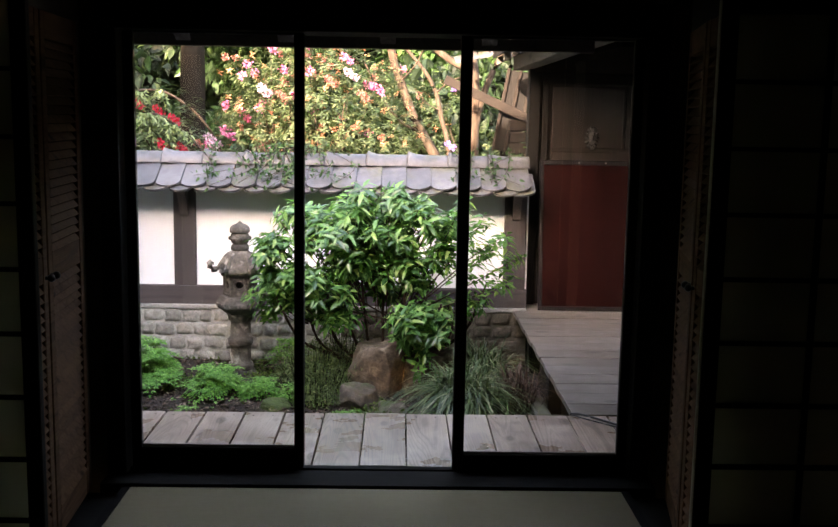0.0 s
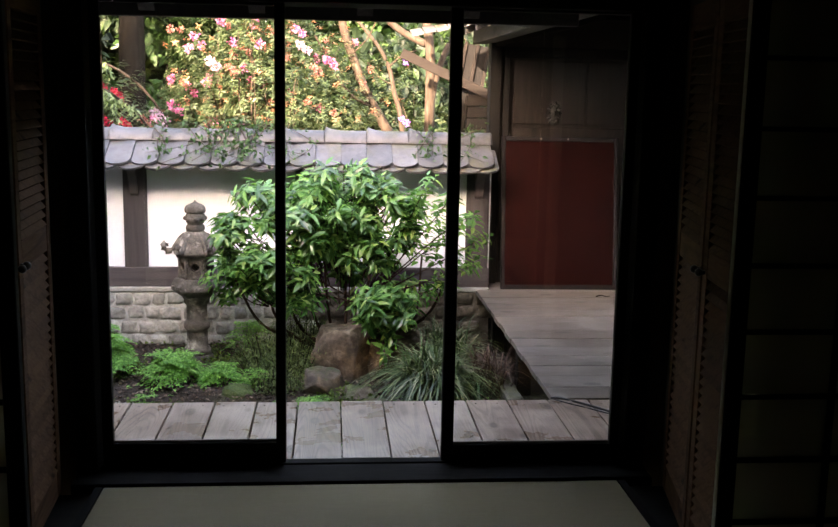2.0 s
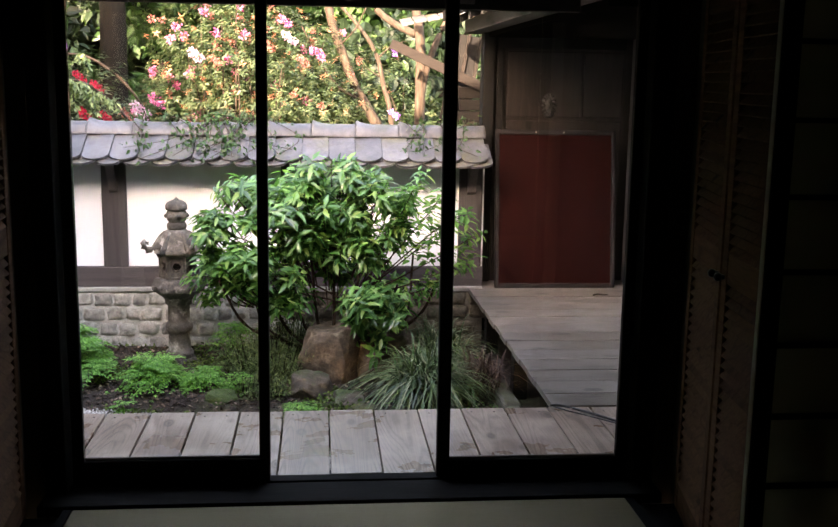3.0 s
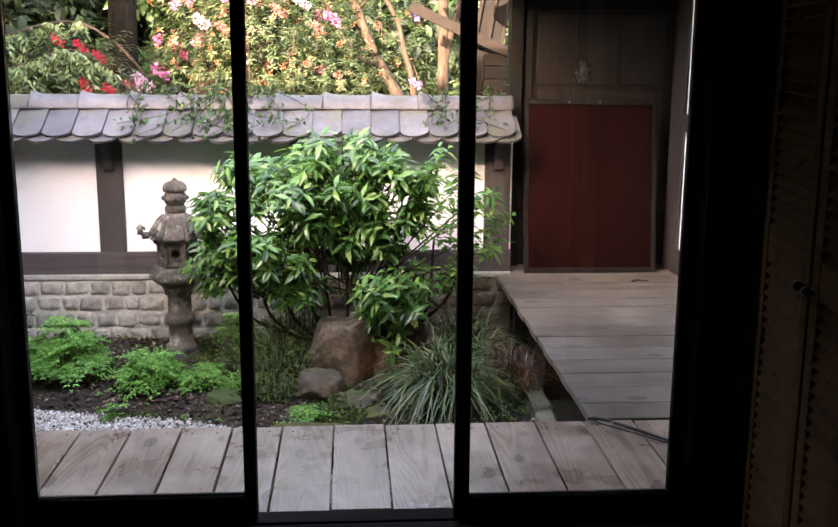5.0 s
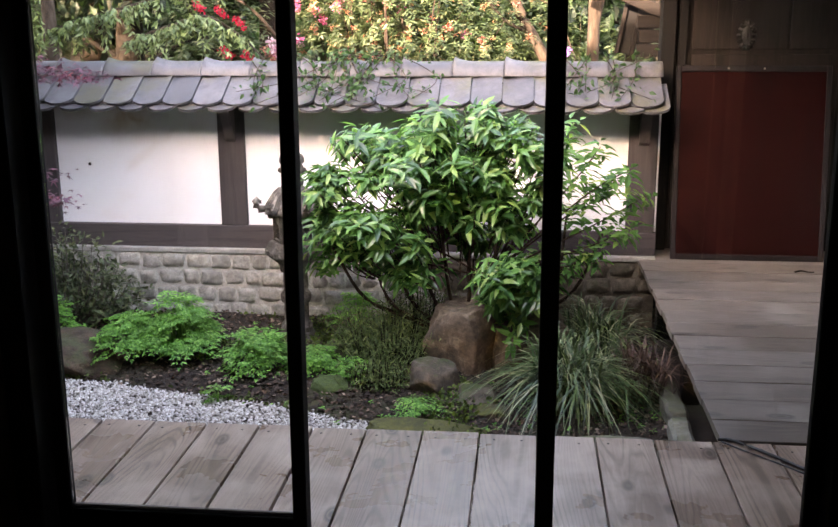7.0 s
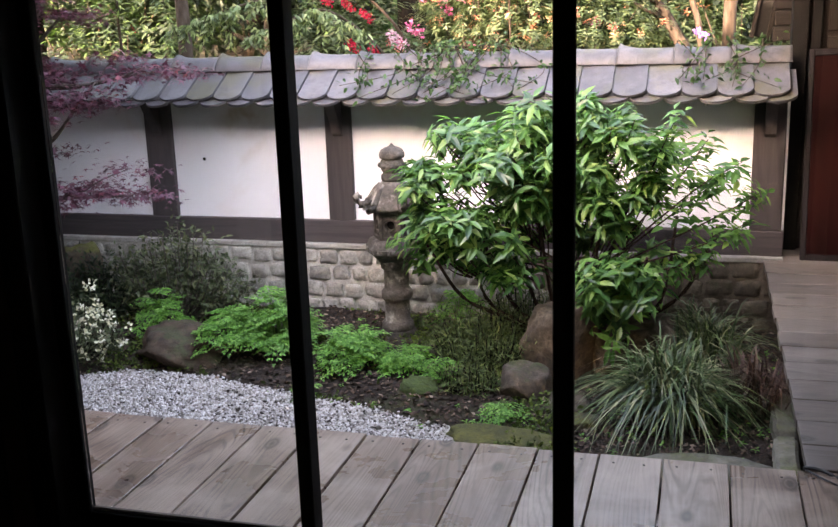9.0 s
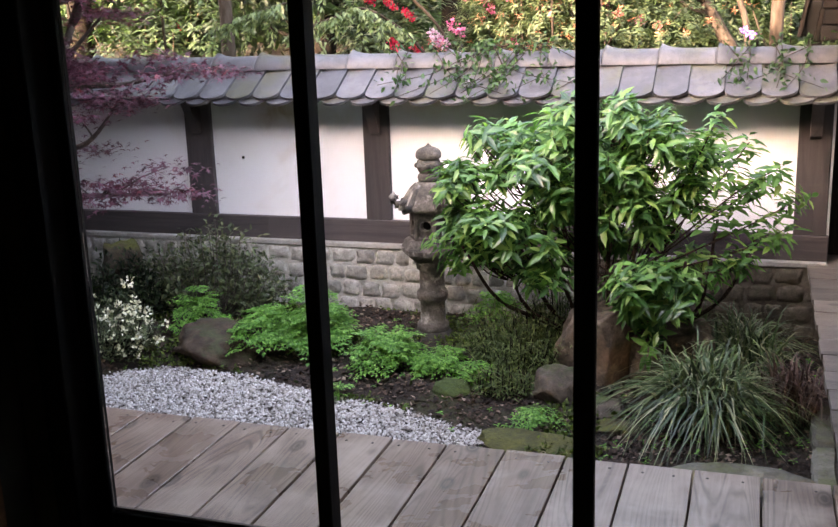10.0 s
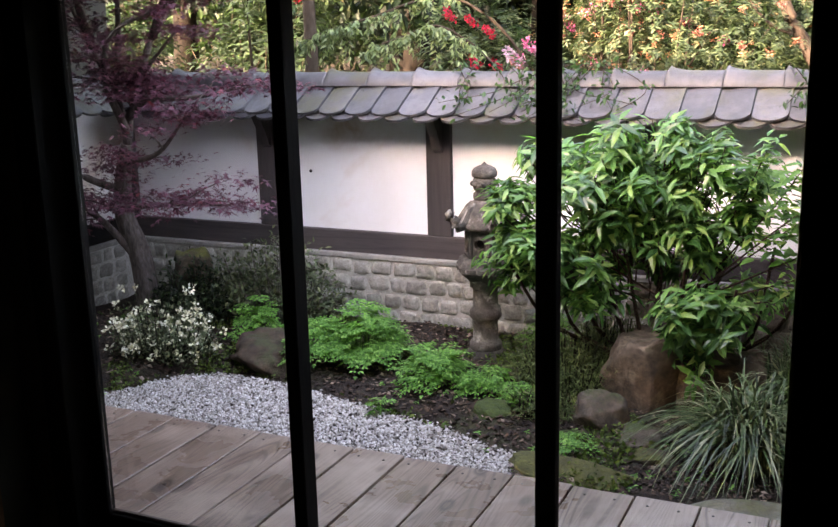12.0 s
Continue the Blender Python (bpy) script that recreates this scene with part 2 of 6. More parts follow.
def soil():
    s = Nodes("bark_strewn_soil", 0.95)
    v = s.coords(vary=False, world=True)
    n1 = s.noise(v, 18, 8, 0.7)
    n2 = s.noise(v, 1.6, 5, 0.6)
    c = s.ramp(n1, [(0.3, (0.007, 0.004, 0.0025)), (0.55, (0.024, 0.0135, 0.008)), (0.78, (0.075, 0.045, 0.026))])
    c = s.mix(s.ramp(n2, [(0.52, g(0.0)), (0.68, g(0.55))]), c, (0.05, 0.062, 0.016))
    return s.color(c).bump(n1, 1.0, 0.03).mat


SOIL = soil()


def island_mat(name, stops, rough=0.6, spec=0.5, scale=40, trans=None, bump=0.0, through=0.35):
    """Many small pieces in one mesh, each with a tone of its own."""
    s = Nodes(name, rough, 0, spec)
    c = s.ramp(s.random(True), stops)
    n = s.noise(s.coords(vary=False), scale, 3)
    c = s.mix(s.ramp(n, [(0.35, g(0.25)), (0.65, g(0.0))]), c, stops[0][1])
    s.color(c)
    if bump:
        s.bump(n, bump, 0.004)
    if trans:
        t = s.tree.nodes.new("ShaderNodeBsdfTranslucent")
        s.link(s.mix(1.0, c, trans, 'MULTIPLY'), t.inputs["Color"])
        m = s.tree.nodes.new("ShaderNodeMixShader")
        m.inputs[0].default_value = through
        s.link(s.bsdf.outputs[0], m.inputs[1])
        s.link(t.outputs[0], m.inputs[2])
        s.link(m.outputs[0], s.tree.nodes["Material Output"].inputs["Surface"])
    return s.mat


PEBBLE = island_mat("white_gravel", [(0.0, (0.12, 0.10, 0.085)), (0.14, (0.30, 0.26, 0.225)), (0.4, (0.50, 0.45, 0.40)), (0.75, (0.64, 0.59, 0.54)), (1.0, (0.80, 0.765, 0.72))], 0.75, bump=0.3)
CHIP = island_mat("bark_chips", [(0.0, (0.010, 0.006, 0.004)), (0.55, (0.042, 0.023, 0.014)), (0.86, (0.105, 0.062, 0.040)), (1.0, (0.33, 0.24, 0.18))], 0.9)
LEAF_BUSH = island_mat("glossy_bush_leaf", [(0.0, (0.0253, 0.0778, 0.0253)), (0.40, (0.0778, 0.199, 0.0603)), (0.82, (0.16, 0.35, 0.0972)), (1.0, (0.292, 0.437, 0.126))], 0.22, 0.6, 30, (1.25, 1.45, 0.85))
LEAF_FERN = island_mat("bright_fern_leaf", [(0.0, (0.0477, 0.159, 0.0297)), (0.6, (0.122, 0.339, 0.0615)), (1.0, (0.244, 0.498, 0.117))], 0.5, 0.4, 30, (1.3, 1.4, 0.8))
LEAF_WEED = island_mat("small_weed_leaf", [(0.0, (0.03, 0.045, 0.012)), (0.6, (0.075, 0.12, 0.025)), (1.0, (0.16, 0.22, 0.05))], 0.6, 0.3, 30, (1.2, 1.3, 0.8))
LEAF_MAPLE = island_mat("purple_maple_leaf", [(0.0, (0.050, 0.018, 0.028)), (0.6, (0.12, 0.042, 0.066)), (0.95, (0.20, 0.085, 0.12)), (1.0, (0.26, 0.05, 0.05))], 0.38, 0.5, 30, (1.4, 0.7, 0.8))
LEAF_RHODO = island_mat("rhododendron_leaf", [(0.0, (0.01892, 0.0344, 0.01032)), (0.4, (0.04644, 0.07568, 0.02924)), (0.8, (0.08428, 0.1187, 0.04988)), (1.0, (0.1462, 0.1462, 0.0774))], 0.5, 0.5, 20, (1.1, 1.2, 0.95))
LEAF_PALE = island_mat("pale_drooping_leaf", [(0.0, (0.054, 0.0878, 0.0297)), (0.5, (0.142, 0.203, 0.0743)), (1.0, (0.284, 0.338, 0.149))], 0.45, 0.5, 20, (1.1, 1.2, 0.95))
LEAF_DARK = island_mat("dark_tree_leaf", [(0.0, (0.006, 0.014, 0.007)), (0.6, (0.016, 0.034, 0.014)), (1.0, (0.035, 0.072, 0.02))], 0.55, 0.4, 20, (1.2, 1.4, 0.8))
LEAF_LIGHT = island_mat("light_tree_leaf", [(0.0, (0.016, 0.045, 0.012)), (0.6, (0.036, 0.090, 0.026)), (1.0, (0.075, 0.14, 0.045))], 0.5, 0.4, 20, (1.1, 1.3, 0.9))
LEAF_HEATH = island_mat("fine_heath_leaf", [(0.0, (0.022, 0.042, 0.012)), (0.6, (0.070, 0.115, 0.032)), (1.0, (0.16, 0.20, 0.07))], 0.6, 0.3, 20)
LEAF_AZALEA = island_mat("dull_azalea_leaf", [(0.0, (0.03, 0.05, 0.02)), (0.6, (0.075, 0.105, 0.042)), (1.0, (0.15, 0.16, 0.07))], 0.55, 0.4, 20)
BLADE = island_mat("sedge_blade", [(0.0, (0.0085, 0.0255, 0.0068)), (0.5, (0.0357, 0.08925, 0.0221)), (0.82, (0.1105, 0.17, 0.05525)), (1.0, (0.374, 0.3655, 0.2295))], 0.45, 0.5, 20)
BLADE_RED = island_mat("bronze_blade", [(0.0, (0.035, 0.018, 0.014)), (0.7, (0.09, 0.05, 0.04)), (1.0, (0.22, 0.15, 0.11))], 0.55, 0.4, 20)
PETAL_PINK = island_mat("pink_petal", [(0.0, (0.42, 0.05, 0.16)), (0.5, (0.52, 0.13, 0.25)), (1.0, (0.62, 0.32, 0.44))], 0.6, 0.3, 20, (1.2, 1.0, 1.1))
PETAL_CORAL = island_mat("coral_petal", [(0.0, (0.255, 0.0595, 0.0595)), (0.5, (0.34, 0.1275, 0.102)), (1.0, (0.425, 0.2295, 0.17))], 0.6, 0.3, 20, (1.2, 1.0, 1.0))
PETAL_BLUSH = island_mat("blush_white_petal", [(0.0, (0.36, 0.1584, 0.2448)), (0.5, (0.4464, 0.324, 0.3744)), (1.0, (0.504, 0.4464, 0.4608))], 0.6, 0.3, 20, (1.1, 1.0, 1.05))
PETAL_RED = island_mat("red_petal", [(0.0, (0.34, 0.006, 0.03)), (1.0, (0.55, 0.03, 0.075))], 0.6, 0.3, 20, (1.3, 0.8, 0.8))
PETAL_PURPLE = island_mat("purple_petal", [(0.0, (0.20, 0.06, 0.38)), (1.0, (0.42, 0.20, 0.6))], 0.6, 0.3, 20)
PETAL_WHITE = island_mat("cream_petal", [(0.0, (0.74, 0.69, 0.42)), (1.0, (0.90, 0.88, 0.74))], 0.6, 0.3, 20)
LEAF_CORAL = island_mat("coral_young_leaf", [(0.0, (0.35, 0.10, 0.06)), (1.0, (0.55, 0.26, 0.14))], 0.55, 0.3, 20)


def bark(name, a, b, c, scale=1.0):
    s = Nodes(name, 0.9, 0.0, 0.12)
    n = s.noise(s.coords((18 * scale, 18 * scale, 5 * scale), vary=False), 1.6, 6, 0.65, 0.5)
    return s.color(s.ramp(n, [(0.3, a), (0.5, b), (0.75, c)])).bump(n, 0.7, 0.01).mat


BARK = bark("dark_bark", (0.004, 0.003, 0.0022), (0.0095, 0.007, 0.005), (0.02, 0.015, 0.011))
BARK_BUSH = bark("brown_bush_bark", (0.016, 0.009, 0.006), (0.038, 0.023, 0.015), (0.08, 0.052, 0.036), 1.6)
BARK_MAPLE = bark("grey_maple_bark", (0.045, 0.036, 0.032), (0.10, 0.082, 0.072), (0.19, 0.16, 0.145), 1.6)
BARK_PALE = bark("pale_branch_bark", (0.02304, 0.01584, 0.01152), (0.04464, 0.03168, 0.02304), (0.072, 0.05472, 0.04176))


def simple(name, a, b, scale=8.0, rough=0.5, metal=0.0, spec=0.5, bump=0.0, stretch=(1, 1, 1)):
    s = Nodes(name, rough, metal, spec)
    n = s.noise(s.coords(stretch), scale, 6, 0.6)
    s.color(s.ramp(n, [(0.3, a), (0.7, b)])).rough(n, rough - 0.08, rough + 0.12)
    if bump:
        s.bump(n, bump, 0.004)
    return s.mat


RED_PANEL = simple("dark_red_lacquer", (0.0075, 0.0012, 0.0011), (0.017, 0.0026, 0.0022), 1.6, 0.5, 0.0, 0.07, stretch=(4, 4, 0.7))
PANEL_FRAME = simple("black_panel_frame", (0.009, 0.0075, 0.008), (0.018, 0.015, 0.016), 9, 0.45, 0.0, 0.2)
IRON = simple("dull_iron", (0.03, 0.027, 0.025), (0.075, 0.068, 0.062), 40, 0.45, 0.7, bump=0.4)
TATAMI = simple("tatami_straw", (0.175, 0.132, 0.062), (0.24, 0.188, 0.098), 3.0, 0.8, bump=0.5, stretch=(2, 160, 2))
TATAMI_EDGE = simple("black_tatami_border", (0.005, 0.005, 0.005), (0.010, 0.010, 0.010), 60, 0.9, 0.0, 0.05)
PAPER = island_mat("shoji_paper", [(0.0, (0.46, 0.46, 0.36)), (1.0, (0.55, 0.55, 0.45))], 0.9, 0.2, 5, (1.0, 1.0, 0.95))
WHITE_PANE = island_mat("white_translucent_pane", [(0.0, (0.86, 0.86, 0.84)), (1.0, (0.9, 0.9, 0.88))], 0.6, 0.3, 5, (1.0, 1.0, 1.0), 0.0, 0.36)
DARKWALL = simple("dark_clay_wall", (0.03, 0.027, 0.022), (0.055, 0.05, 0.042), 7, 0.9, bump=0.4)
CABLE = simple("black_rubber", (0.008, 0.008, 0.008), (0.018, 0.018, 0.018), 20, 0.45)
DARKSTONE = simple("dark_socket", (0.008, 0.007, 0.006), (0.014, 0.012, 0.010), 20, 0.95)
# Near black: stands for the deep shade under the wing roof.
SHADE_BLACK = simple("shade_black_board", (0.004, 0.0035, 0.003), (0.009, 0.0075, 0.0065), 14, 0.95, 0.0, 0.0, bump=0.3, stretch=(8, 1, 1))
ROOFING = simple("house_roof_shingle", (0.05, 0.045, 0.042), (0.10, 0.09, 0.085), 12, 0.8)


def glass():
    m = bpy.data.materials.new("window_glass")
    m.use_nodes = True
    nt = m.node_tree
    nt.nodes.clear()
    out = nt.nodes.new("ShaderNodeOutputMaterial")
    clear = nt.nodes.new("ShaderNodeBsdfTransparent")
    gloss = nt.nodes.new("ShaderNodeBsdfGlossy")
    gloss.inputs["Roughness"].default_value = 0.02
    fres = nt.nodes.new("ShaderNodeFresnel")
    fres.inputs["IOR"].default_value = 1.3
    mx = nt.nodes.new("ShaderNodeMixShader")
    nt.links.new(fres.outputs[0], mx.inputs[0])
    nt.links.new(clear.outputs[0], mx.inputs[1])
    nt.links.new(gloss.outputs[0], mx.inputs[2])
    nt.links.new(mx.outputs[0], out.inputs["Surface"])
    return m


GLASS = glass()

# ---- building helpers ----


def mesh_of(name, bm, material, smooth=False):
    me = bpy.data.meshes.new(name)
    bmesh.ops.recalc_face_normals(bm, faces=bm.faces)
    bm.to_mesh(me)
    bm.free()
    me.materials.append(material)
    if smooth:
        for p in me.polygons:
            p.use_smooth = True
    return me


def place(ob, parent, m=None):
    if parent is not None:
        ob.parent = parent
        ob.matrix_parent_inverse = world_of(parent).inverted()
    if m is not None:
        ob.matrix_basis = m
    return ob


def world_of(ob):
    m = ob.matrix_basis.copy()
    while ob.parent is not None:
        m = ob.parent.matrix_basis @ ob.matrix_parent_inverse @ m
        ob = ob.parent
    return m


def part(name, bm, material, parent, label="", smooth=False):
    """One mesh object of its own under a thing or a part, given in world coordinates."""
    ob = place(new(name, mesh_of(name, bm, material, smooth)), parent)
    return tagged(ob, label)


def piece(name, mesh, parent, m, label=""):
    """A piece that shares its mesh with others, at the pose m."""
    return tagged(place(new(name, mesh), parent, m), label)


def thing(name, at, label, category, group="", kind=""):
    ob = new(name)
    ob.empty_display_size = 0.1
    ob.matrix_basis = Matrix.Translation(at)
    return tagged(ob, label, category, group, kind)


def solid(name, bm, material, label, category="", kind="", group="", smooth=False):
    return tagged(new(name, mesh_of(name, bm, material, smooth)), label, category, group, kind)


def box(bm, x0, x1, y0, y1, z0, z1, bevel=0.0):
    made = bmesh.ops.create_cube(bm, size=1.0, matrix=Matrix.LocRotScale(((x0 + x1) / 2, (y0 + y1) / 2, (z0 + z1) / 2), None, (x1 - x0, y1 - y0, z1 - z0)))
    if bevel:
        edges = list({e for v in made["verts"] for e in v.link_edges})
        bmesh.ops.bevel(bm, geom=edges, offset=bevel, segments=1, affect='EDGES', profile=0.5)
    return bm


def boxes(*rows, bevel=0.0):
    bm = bmesh.new()
    for r in rows:
        box(bm, *r, bevel=bevel)
    return bm


def lathe(bm, profile, at, seg=24, flute=0.0):
    """A turned body about a vertical axis from (radius, height) pairs."""
    rings = []
    for r, z in profile:
        ring = []
        for k in range(seg):
            a = 2 * math.pi * k / seg
            rr = r * (1 + flute * math.cos(a * seg / 2))
            ring.append(bm.verts.new((at[0] + rr * math.cos(a), at[1] + rr * math.sin(a), at[2] + z)))
        rings.append(ring)
    for a, b in zip(rings, rings[1:]):
        for k in range(seg):
            bm.faces.new((a[k], a[(k + 1) % seg], b[(k + 1) % seg], b[k]))
    bm.faces.new(list(reversed(rings[0])))
    bm.faces.new(rings[-1])
    return bm


def tube(bm, pts, radii, seg=8):
    """A tapered tube along points."""
    pts = [Vector([float(c) for c in p]) for p in pts]
    rings = []
    for i, p in enumerate(pts):
        d = (pts[min(i + 1, len(pts) - 1)] - pts[max(i - 1, 0)]).normalized()
        u = d.orthogonal().normalized() if abs(d.z) < 0.9 else (d.cross(Vector((0, 1, 0)))).normalized()
        w = d.cross(u)
        rings.append([bm.verts.new(p + float(radii[i]) * (math.cos(2 * math.pi * k / seg) * u + math.sin(2 * math.pi * k / seg) * w)) for k in range(seg)])
    for a, b in zip(rings, rings[1:]):
        for k in range(seg):
            bm.faces.new((a[k], a[(k + 1) % seg], b[(k + 1) % seg], b[k]))
    bm.faces.new(rings[0])
    bm.faces.new(rings[-1])
    return bm


def curve_pts(pts, n=6):
    """A smooth line through points."""
    pts = [Vector([float(c) for c in p]) for p in pts]
    ext = [2 * pts[0] - pts[1]] + pts + [2 * pts[-1] - pts[-2]]
    out = []
    for i in range(1, len(ext) - 2):
        p0, p1, p2, p3 = ext[i - 1:i + 3]
        for k in range(n):
            t = k / n
            out.append(0.5 * (2 * p1 + (p2 - p0) * t + (2 * p0 - 5 * p1 + 4 * p2 - p3) * t * t + (3 * p1 - p0 - 3 * p2 + p3) * t ** 3))
    out.append(pts[-1])
    return out


def limb(bm, pts, r0, r1, n=5, seg=7):
    c = curve_pts(pts, n)
    tube(bm, c, [r0 + (r1 - r0) * i / (len(c) - 1) for i in range(len(c))], seg)
    return c


def raw(name, verts, faces, material, smooth=False):
    me = bpy.data.meshes.new(name)
    me.from_pydata(verts, [], faces)
    me.materials.append(material)
    if smooth:
        me.polygons.foreach_set("use_smooth", [True] * len(me.polygons))
    me.update()
    return me


LEAF = np.array([(0, 0, 0), (-1, 0.32, 0.25), (0, 0.32, 0.0), (1, 0.32, 0.25), (-0.72, 0.68, 0.12), (0, 0.68, -0.06), (0.72, 0.68, 0.12), (0, 1, -0.12)])
LEAF_FACES = ((0, 2, 1), (0, 3, 2), (1, 2, 5, 4), (2, 3, 6, 5), (4, 5, 7), (5, 6, 7))


def leaves(P, D, U, length, width, curl=1.0):
    """Vertices and faces of folded leaves at P, along D, with their faces towards U."""
    P, D, U = (np.asarray(a, float) for a in (P, D, U))
    n = len(P)
    D = D / np.linalg.norm(D, axis=1)[:, None]
    S = np.cross(D, U)
    S /= np.linalg.norm(S, axis=1)[:, None] + 1e-9
    N = np.cross(S, D)
    L = np.broadcast_to(length, (n,))[:, None, None]
    W = np.broadcast_to(width, (n,))[:, None, None]
    v = P[:, None] + S[:, None] * (LEAF[None, :, :1] * W * 0.5) + D[:, None] * (LEAF[None, :, 1:2] * L) + N[:, None] * (LEAF[None, :, 2:3] * W * 0.6 + -0.18 * curl * L * LEAF[None, :, 1:2] ** 2)
    faces = [tuple(i * 8 + k for k in f) for i in range(n) for f in LEAF_FACES]
    return v.reshape(-1, 3), faces


rng = np.random.default_rng(7)


def directions(n, up=0.0):
    d = rng.normal(size=(n, 3))
    d[:, 2] += up
    return d / np.linalg.norm(d, axis=1)[:, None]


def in_blobs(blobs, n, shell=0.35):
    """Random places in ellipsoids (centre, radii, weight), gathered towards the outside."""
    w = np.array([b[2] for b in blobs], float)
    pick = rng.choice(len(blobs), n, p=w / w.sum())
    c = np.array([b[0] for b in blobs])[pick]
    r = np.array([b[1] for b in blobs])[pick]
    d = directions(n)
    rad = rng.uniform(shell, 1, n) ** 0.5
    return c + d * r * rad[:, None], d


def cloud(P, out, size, ratio=0.45, droop=0.25, spread=0.7, curl=1.0):
    """Leaves at places P that point outward with some disorder."""
    n = len(P)
    D = out * (1 - spread) + directions(n) * spread
    D[:, 2] -= droop
    U = directions(n, 1.6)
    L = size * rng.uniform(0.6, 1.25, n)
    return leaves(P, D, U, L, L * ratio, curl)


def whorls(P, out, count, size, ratio, droop=0.3):
    """Rosettes of leaves round twig ends."""
    PP, DD, UU, LL = [], [], [], []
    for p, o in zip(P, out):
        axis = Vector([float(c) for c in o]) * 0.5 + Vector((0, 0, 0.6))
        axis.normalize()
        u = axis.orthogonal().normalized()
        w = axis.cross(u)
        for k in range(count):
            a = 2.4 * k + rng.uniform(0, 0.6)
            d = (math.cos(a) * u + math.sin(a) * w) * 1.0 + axis * rng.uniform(-0.1, 0.5) - Vector((0, 0, droop))
            PP.append(Vector([float(c) for c in p]) - axis * 0.012 * k * size / 0.1)
            DD.append(d)
            UU.append(axis)
            LL.append(size * rng.uniform(0.65, 1.2))
    LL = np.array(LL)
    return leaves(PP, DD, UU, LL, LL * ratio)


def leafy(name, vf, material, parent, label=""):
    """Foliage, one part of many small leaves."""
    ob = place(new(name, raw(name, vf[0].tolist() if hasattr(vf[0], "tolist") else vf[0], vf[1], material)), parent)
    return tagged(ob, label, kind="stuff")


def shell_rock(bm, at, size, seed, rough=0.28, facets=9, sub=4):
    """A stone: a lump cut by some flat faces, with a rough skin."""
    made = bmesh.ops.create_icosphere(bm, subdivisions=sub, radius=1.0)
    off = Vector((seed * 3.7, seed * 1.3, seed * 2.1))
    r = random.Random(seed)
    planes = []
    for k in range(facets):
        if k == 0:
            planes.append((Vector((0.12, -0.18, 1)).normalized(), 0.72))
        d = Vector((r.gauss(0, 1), r.gauss(0, 1), r.gauss(0.2, 0.8))).normalized()
        planes.append((d, r.uniform(0.62, 0.9)))
    for v in made["verts"]:
        p = v.co.copy() * 1.12
        for d, h in planes:
            over = p.dot(d) - h
            if over > 0:
                p -= d * over * 0.93
        n = noise.noise(p * 1.3 + off) * rough * 0.5 + noise.noise(p * 3.5 + off) * rough * 0.28 + abs(noise.noise(p * 9 + off)) * rough * 0.16
        p *= 1 + n
        v.co = Vector(at) + Vector((p.x * size[0], p.y * size[1], p.z * size[2]))
    return bm

# ---- ground ----
GRAVEL_BACK = ((-4.2, 1.55), (-2.75, 1.82), (-2.5, 2.03), (-2.36, 2.33), (-2.12, 2.52), (-1.76, 2.51), (-1.32, 2.39), (-0.94, 2.29), (-0.60, 2.21), (-0.22, 2.06), (-0.02, 1.92), (0.04, 1.74), (0.10, 1.56), (0.5, 1.52), (0.72, 1.60), (0.80, 1.45), (1.3, 1.0), (3, 1.0))
GX, GY = zip(*GRAVEL_BACK)


def gravel_back(x):
    return float(np.interp(x, GX, GY))


def smooth(t):
    t = min(max(t, 0.0), 1.0)
    return t * t * (3 - 2 * t)


def ground_z(x, y):
    n = noise.noise(Vector((x * 2.1, y * 2.1, 0))) * 0.022 + noise.noise(Vector((x * 7, y * 7, 3))) * 0.008
    if y < 3.9:
        bed = smooth((y - gravel_back(x)) / 0.22)
        if x > 1.2 or x < -3.9:
            bed = 0.5
        return -0.50 + bed * (0.05 + n) + 0.2 * n * (1 - bed)
    return -0.45 + smooth((y - 3.9) / 1.5) * 0.25 + max(0.0, min(y, 60.0) - 7.0) * 0.10 + 3 * n


def build_ground():
    xs = np.concatenate([[-900, -200, -60, -20, -10, -6.5], np.linspace(-4.6, 2.8, 124), [4.5, 7, 12, 25, 70, 250, 900]])
    ys = np.concatenate([[-900, -200, -50, -15, -7, -3, -1], np.linspace(0, 4.2, 70), [4.6, 5.2, 6, 7, 8.5, 10, 12, 15, 20, 30, 45, 60, 200, 900]])
    verts = [(x, y, ground_z(x, y)) for y in ys for x in xs]
    w = len(xs)
    faces = [(j * w + i, j * w + i + 1, (j + 1) * w + i + 1, (j + 1) * w + i) for j in range(len(ys) - 1) for i in range(w - 1)]
    ob = new("ground", raw("ground", verts, faces, SOIL, True))
    tagged(ob, "dark bark-strewn garden soil with moss patches", "ground", kind="structure")


build_ground()


